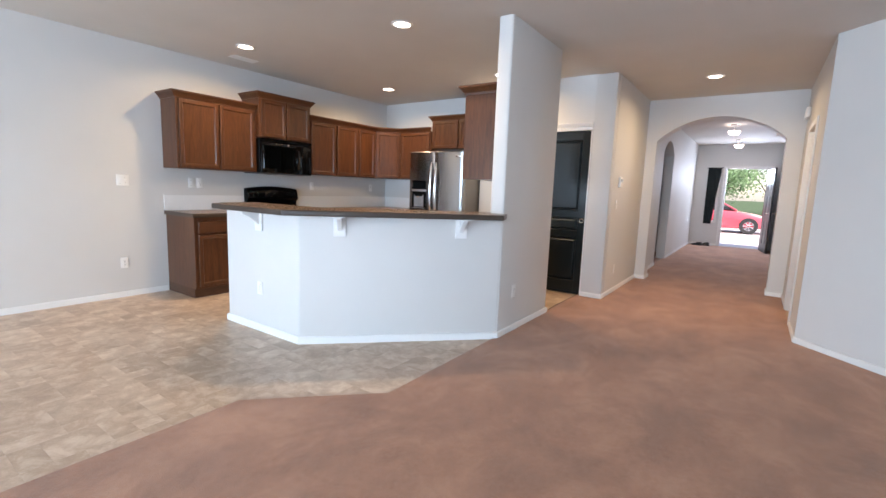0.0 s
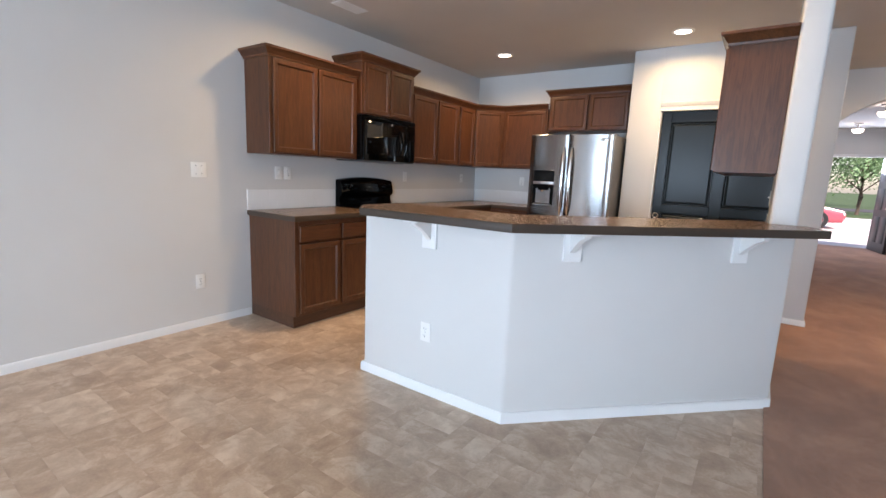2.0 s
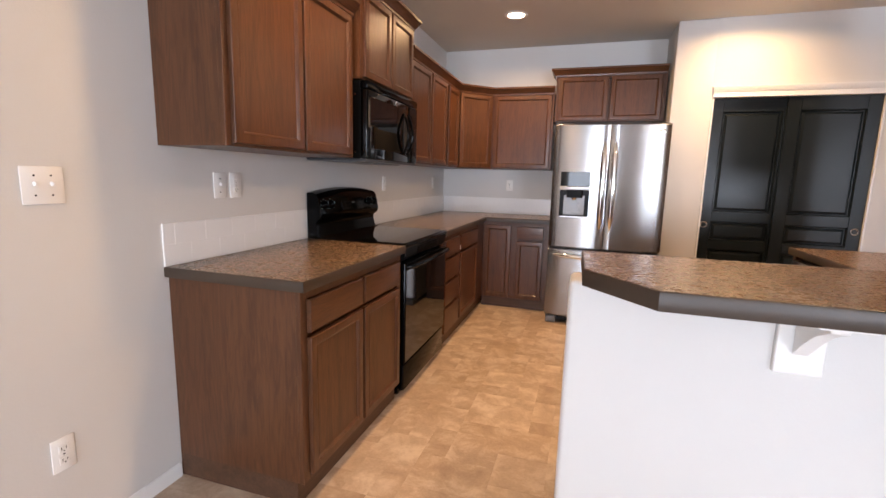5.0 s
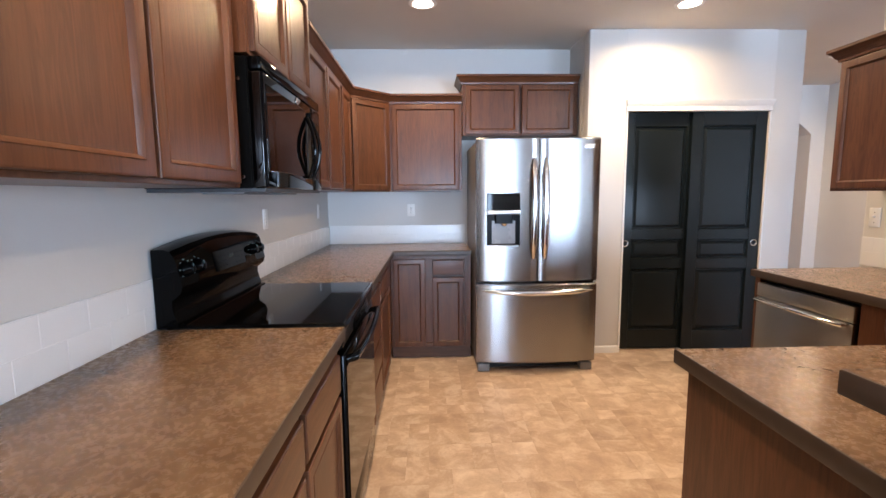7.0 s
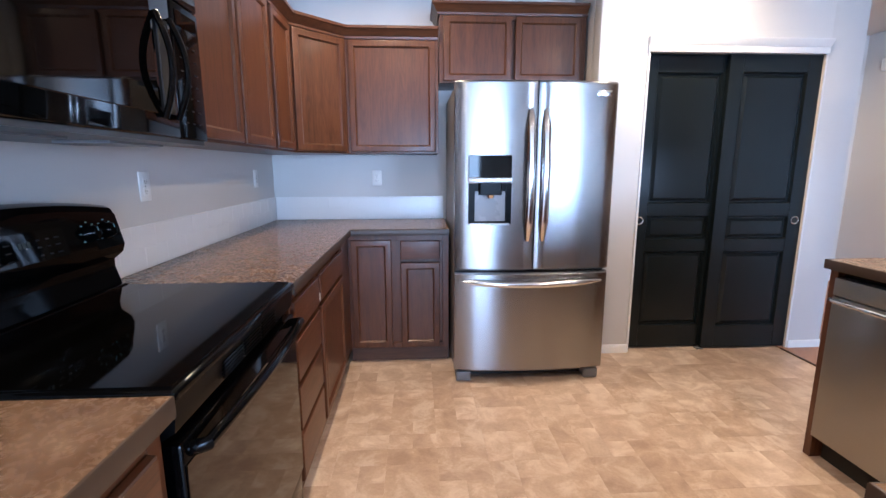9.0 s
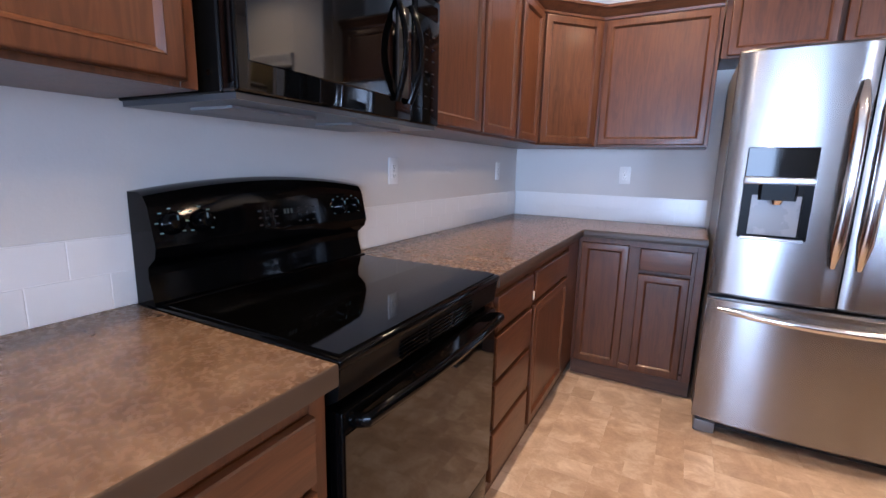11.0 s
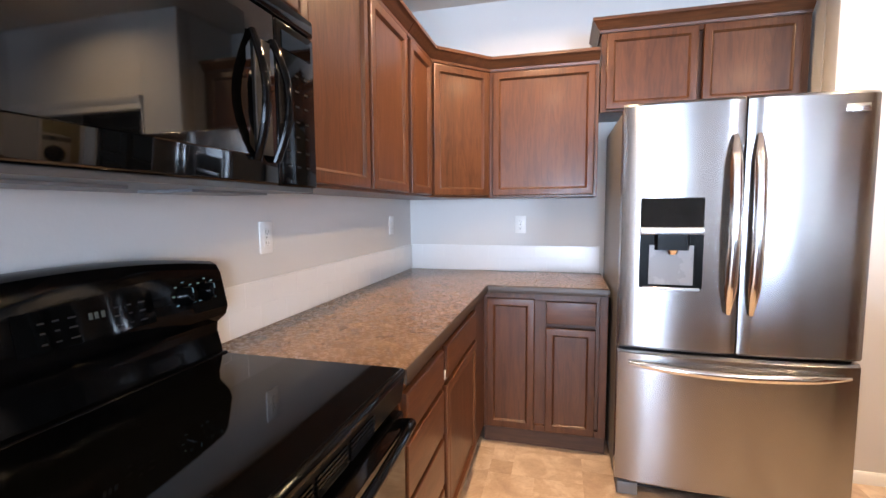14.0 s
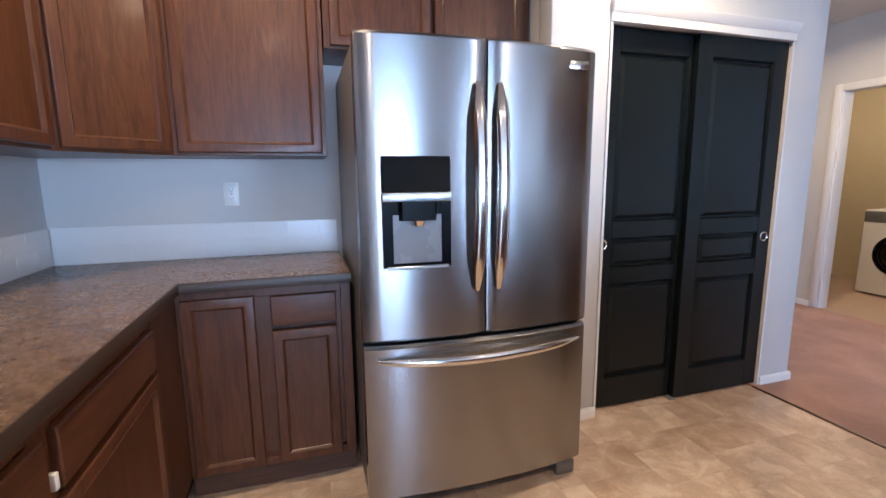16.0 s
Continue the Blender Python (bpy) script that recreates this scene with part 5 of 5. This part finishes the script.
def car(m):
    """A small red saloon: nose to -x, tail to +x, on its wheels at z = 0."""
    t = thing("car", m, "red saloon car parked on the driveway", "car")
    # lower body, then cabin, as lofts of sections along x
    def loft(sections, mat, name):
        bm = B()
        rings = []
        for x, hw, z0, z1, tuck in sections:
            zs = [z0, z0 + 0.06, (z0 + z1) / 2, z1 - 0.06, z1]
            ws = [hw - 0.06, hw, hw, hw - tuck * 0.6, hw - tuck]
            ring = [bm.verts.new((x, -w, z)) for w, z in zip(ws, zs)] + [bm.verts.new((x, w, z)) for w, z in zip(ws[::-1], zs[::-1])]
            rings.append(ring)
        k = len(rings[0])
        for a, b in zip(rings, rings[1:]):
            for j in range(k):
                bm.faces.new((a[j], a[(j + 1) % k], b[(j + 1) % k], b[j]))
        bm.faces.new(rings[0])
        bm.faces.new(rings[-1][::-1])
        bmesh.ops.recalc_face_normals(bm, faces=bm.faces[:])
        return part(name, bm, mat, t, smooth=40)

    loft([(-2.25, 0.62, 0.38, 0.58, 0.05), (-2.15, 0.76, 0.26, 0.68, 0.08), (-1.6, 0.84, 0.22, 0.80, 0.10), (-0.9, 0.86, 0.20, 0.90, 0.10), (0.0, 0.87, 0.20, 0.93, 0.09), (0.9, 0.86, 0.20, 0.96, 0.09),
          (1.6, 0.84, 0.24, 0.97, 0.10), (2.05, 0.78, 0.32, 0.93, 0.10), (2.22, 0.68, 0.42, 0.84, 0.08)], CAR_RED, "body")
    loft([(-0.95, 0.72, 0.90, 0.93, 0.04), (-0.25, 0.70, 0.91, 1.34, 0.12), (0.3, 0.69, 0.92, 1.40, 0.13), (0.95, 0.69, 0.93, 1.34, 0.13), (1.62, 0.70, 0.94, 0.985, 0.05)], CAR_GLASS, "cabin_glass")
    loft([(-0.22, 0.60, 1.30, 1.375, 0.03), (0.3, 0.60, 1.34, 1.42, 0.03), (0.93, 0.60, 1.30, 1.37, 0.03)], CAR_RED, "roof")
    for s in (-1, 1):
        bm = B()
        for pts in ([(-0.98, 0.71 * s, 0.92), (-0.24, 0.61 * s, 1.345)], [(0.30, 0.70 * s, 0.92), (0.32, 0.595 * s, 1.38)], [(0.94, 0.61 * s, 1.345), (1.62, 0.69 * s, 0.96)]):
            tube(bm, pts, 0.035, 0.03, 8)
        part("window_pillars", bm, CAR_RED, t)
        for x in (-1.42, 1.35):
            bm = B()
            lathe(bm, [(0.19, -0.09), (0.30, -0.10), (0.325, -0.07), (0.325, 0.07), (0.30, 0.10), (0.19, 0.09)], 32, pose(x, 0.78 * s, 0.325, 90))
            w = part("tyre", bm, RUBBER, t)
            bm = B()
            lathe(bm, [(0.195, -0.07), (0.195, 0.085), (0.18, 0.09), (0.17, 0.05), (0.0, 0.05)], 28, pose(x, 0.78 * s, 0.325, -90 * s))
            rim = part("rim", bm, GREY_PLASTIC, t)
            bm = B()
            for i in range(7):
                a = 2 * math.pi * i / 7
                tube(bm, [(x + 0.03 * math.cos(a), (0.78 + 0.075) * s, 0.325 + 0.03 * math.sin(a)), (x + 0.18 * math.cos(a), (0.78 + 0.085) * s, 0.325 + 0.18 * math.sin(a))], 0.02, 0.012, 6, up=(0, 1, 0))
            part("spokes", bm, ALLOY, rim)
        part("tail_light", boxes((2.0, 2.2, s * 0.62 - 0.10, s * 0.62 + 0.10, 0.70, 0.82, 0.02, 2)), LIGHT_RED, t)
        part("headlight", boxes((-2.2, -2.02, s * 0.60 - 0.11, s * 0.60 + 0.11, 0.52, 0.64, 0.02, 2)), PLASTIC, t)
        part("door_handle", boxes((-0.02, 0.12, s * 0.868 - 0.012, s * 0.868 + 0.012, 0.78, 0.81, 0.005, 1)), CAR_RED, t)
    return t


car(pose(-1.45, 23.2, GZ + 0.041, 0, 0, 183))


def tree(m, height, spread, seed, label):
    rng = random.Random(seed)
    t = thing("tree", m, label, "tree", "street trees")
    bm = B()
    tube(bm, [(0, 0, 0), (0.05, 0.02, height * 0.2), (-0.03, 0.05, height * 0.42), (0.06, 0.0, height * 0.7)], 0.12, 0.12, 9)
    tips = []
    for i in range(13):
        a = i * 2.4 + rng.uniform(-0.3, 0.3)
        z0 = height * rng.uniform(0.22, 0.6)
        r = spread * rng.uniform(0.45, 0.95)
        tip = (r * math.cos(a), r * math.sin(a), z0 + height * rng.uniform(0.1, 0.35))
        tube(bm, [(0, 0, z0), (tip[0] * 0.5, tip[1] * 0.5, z0 + (tip[2] - z0) * 0.65), tip], 0.035, 0.035, 6)
        tips.append(tip)
    part("trunk", bm, BARK, t)
    verts, faces = [], []
    for tip in tips + [(0, 0, height * 0.85), (0, 0, height * 0.7)]:
        for _ in range(420):
            d = Vector((rng.gauss(0, 1), rng.gauss(0, 1), rng.gauss(0, 0.75))) * spread * 0.27
            c = Vector(tip) + d
            n = Vector((rng.uniform(-1, 1), rng.uniform(-1, 1), rng.uniform(-0.3, 1))).normalized()
            u = n.orthogonal().normalized()
            w = n.cross(u)
            sz = rng.uniform(0.05, 0.11)
            k = len(verts)
            verts += [tuple(c + u * sz), tuple(c + w * sz * 0.6), tuple(c - u * sz), tuple(c - w * sz * 0.6)]
            faces.append((k, k + 1, k + 2, k + 3))
    data = bpy.data.meshes.new("crown")
    data.from_pydata(verts, [], faces)
    data.materials.append(LEAF)
    cr = new("crown", data)
    cr.parent = t


tree(pose(-2.0, 37.0, GZ), 4.6, 1.9, 1, "low bushy green tree beyond the driveway")
tree(pose(0.65, 41.0, GZ), 8.5, 2.6, 2, "tall green tree with bare lower trunk")
tree(pose(3.2, 39.0, GZ), 5.6, 2.2, 3, "leafy green tree beyond the driveway")
tree(pose(-6.0, 56.0, GZ), 9.0, 3.6, 4, "broad green tree across the road")
tree(pose(5.5, 57.0, GZ), 9.0, 3.6, 5, "broad green tree across the road")
solid("road", boxes((-400, 400, 44.0, 51.0, GZ + 0.002, GZ + 0.02)), plain("grey_asphalt", (0.055, 0.055, 0.056), 0.9, relief=0.004, grain=60), "grey asphalt street", "road")


# ---------------------------------------------------------------- wall tiles above the worktops
TW, TH, JOINT = 0.153, 0.0834, 0.002
tile_meshes = {}


def tile_mesh(w):
    w = round(w, 3)
    if w not in tile_meshes:
        bm = B()
        faces = box(bm, 0, w, -0.0055, 0, 0, TH)
        f = min(faces, key=lambda q: q.calc_center_median().y)
        bmesh.ops.bevel(bm, geom=list(f.edges), offset=0.0006, segments=1, affect="EDGES")
        tile_meshes[w] = mesh_of("tile", bm, TILE, 0)
    return tile_meshes[w]


def backsplash(m, length, first, label):
    t = thing("backsplash", m, label, "tile strip")
    part("bed", boxes((0, length, -0.0064, -0.0005, 0.0, 2 * TH + 2 * JOINT)), GROUT, t)
    for row in range(2):
        x = -first - (TW / 2 if row else 0.0)
        while x < length - 0.012:
            a, b = max(x, 0.001), min(x + TW, length - 0.001)
            if b - a > 0.012:
                o = new("tile", tile_mesh(b - a))
                o.parent = t
                o.location = (a, -0.002, JOINT * 0.5 + row * (TH + JOINT * 0.4))
            x += TW + JOINT
    return t


backsplash(pose(XW, 3.175, 0.9145, 0, 0, 90), 3.645, 0.025, "two rows of glazed white subway tile along the worktop")
backsplash(pose(XW + 0.012, YB, 0.9145), 1.255, 0.0, "two rows of glazed white subway tile beside the fridge")
backsplash(pose(-1.664, 5.275, 0.9145, 0, 0, -90), 0.91, 0.0, "two rows of glazed white subway tile on wall stub")

# ---------------------------------------------------------------- sheet floor with its block pattern
vinyl = thing("floor", pose(0, 0, 0), "tan and grey stone-pattern vinyl floor", "floor", kind="structure")
part("underlay", boxes((XW, HL, -4.6, YB, -0.0115, -0.0018)), VINYL_BASE, vinyl)
part("laundry_sheet", boxes((HR + 0.005, 2.45, 6.08, 8.6, -0.0115, 0.002)), VINYL_BASE, vinyl)
CELL = 0.115
nx, ny = int((HL + 0.05 - XW) / CELL) + 1, int((YB + 4.6) / CELL) + 1
rng = random.Random(11)
taken = set()
near, far = [], []
for j in range(ny):
    for i in range(nx):
        if (i, j) in taken:
            continue
        sx, sy = rng.choice([(2, 2), (2, 1), (1, 2), (2, 2), (1, 1), (2, 1), (3, 2)])
        while any((i + a, j + b) in taken or i + a >= nx or j + b >= ny for a in range(sx) for b in range(sy)):
            if sx > 1:
                sx -= 1
            else:
                sy -= 1
        taken |= {(i + a, j + b) for a in range(sx) for b in range(sy)}
        x0, y0 = XW + i * CELL, -4.6 + j * CELL
        x1, y1 = x0 + sx * CELL, y0 + sy * CELL
        if x1 > HL - 0.13 and y1 > 6.44:
            continue
        inside = (x0 < -2.16 and y0 < 2.2) or (x0 < -1.55 and y0 >= 2.0 and x0 + y0 * -1 < 0.9 - 4.3 + 0.0 + 3.0) or (x0 < -1.55 and y0 > 2.8)
        if not inside:
            continue
        aisle = -4.65 < (x0 + x1) / 2 < -1.6 and 2.0 < (y0 + y1) / 2 < 6.4
        (near if aisle and len(near) < 300 else far).append((x0, y0, sx, sy))
block_meshes = {}
for x0, y0, sx, sy in near:
    if (sx, sy) not in block_meshes:
        bm = B()
        box(bm, 0.0002, sx * CELL - 0.0002, 0.0002, sy * CELL - 0.0002, -0.003, 0.0)
        block_meshes[(sx, sy)] = mesh_of("floor_block", bm, VINYL, 0)
    o = new("floor_block", block_meshes[(sx, sy)])
    o.parent = vinyl
    o.location = (x0, y0, 0)
bm = B()
for x0, y0, sx, sy in far:
    box(bm, x0 + 0.0002, min(x0 + sx * CELL, HL) - 0.0002, y0 + 0.0002, min(y0 + sy * CELL, YB) - 0.0002, -0.003, 0.0)
o = part("floor_blocks", bm, VINYL, vinyl, smooth=0)
o["kind"] = "stuff"
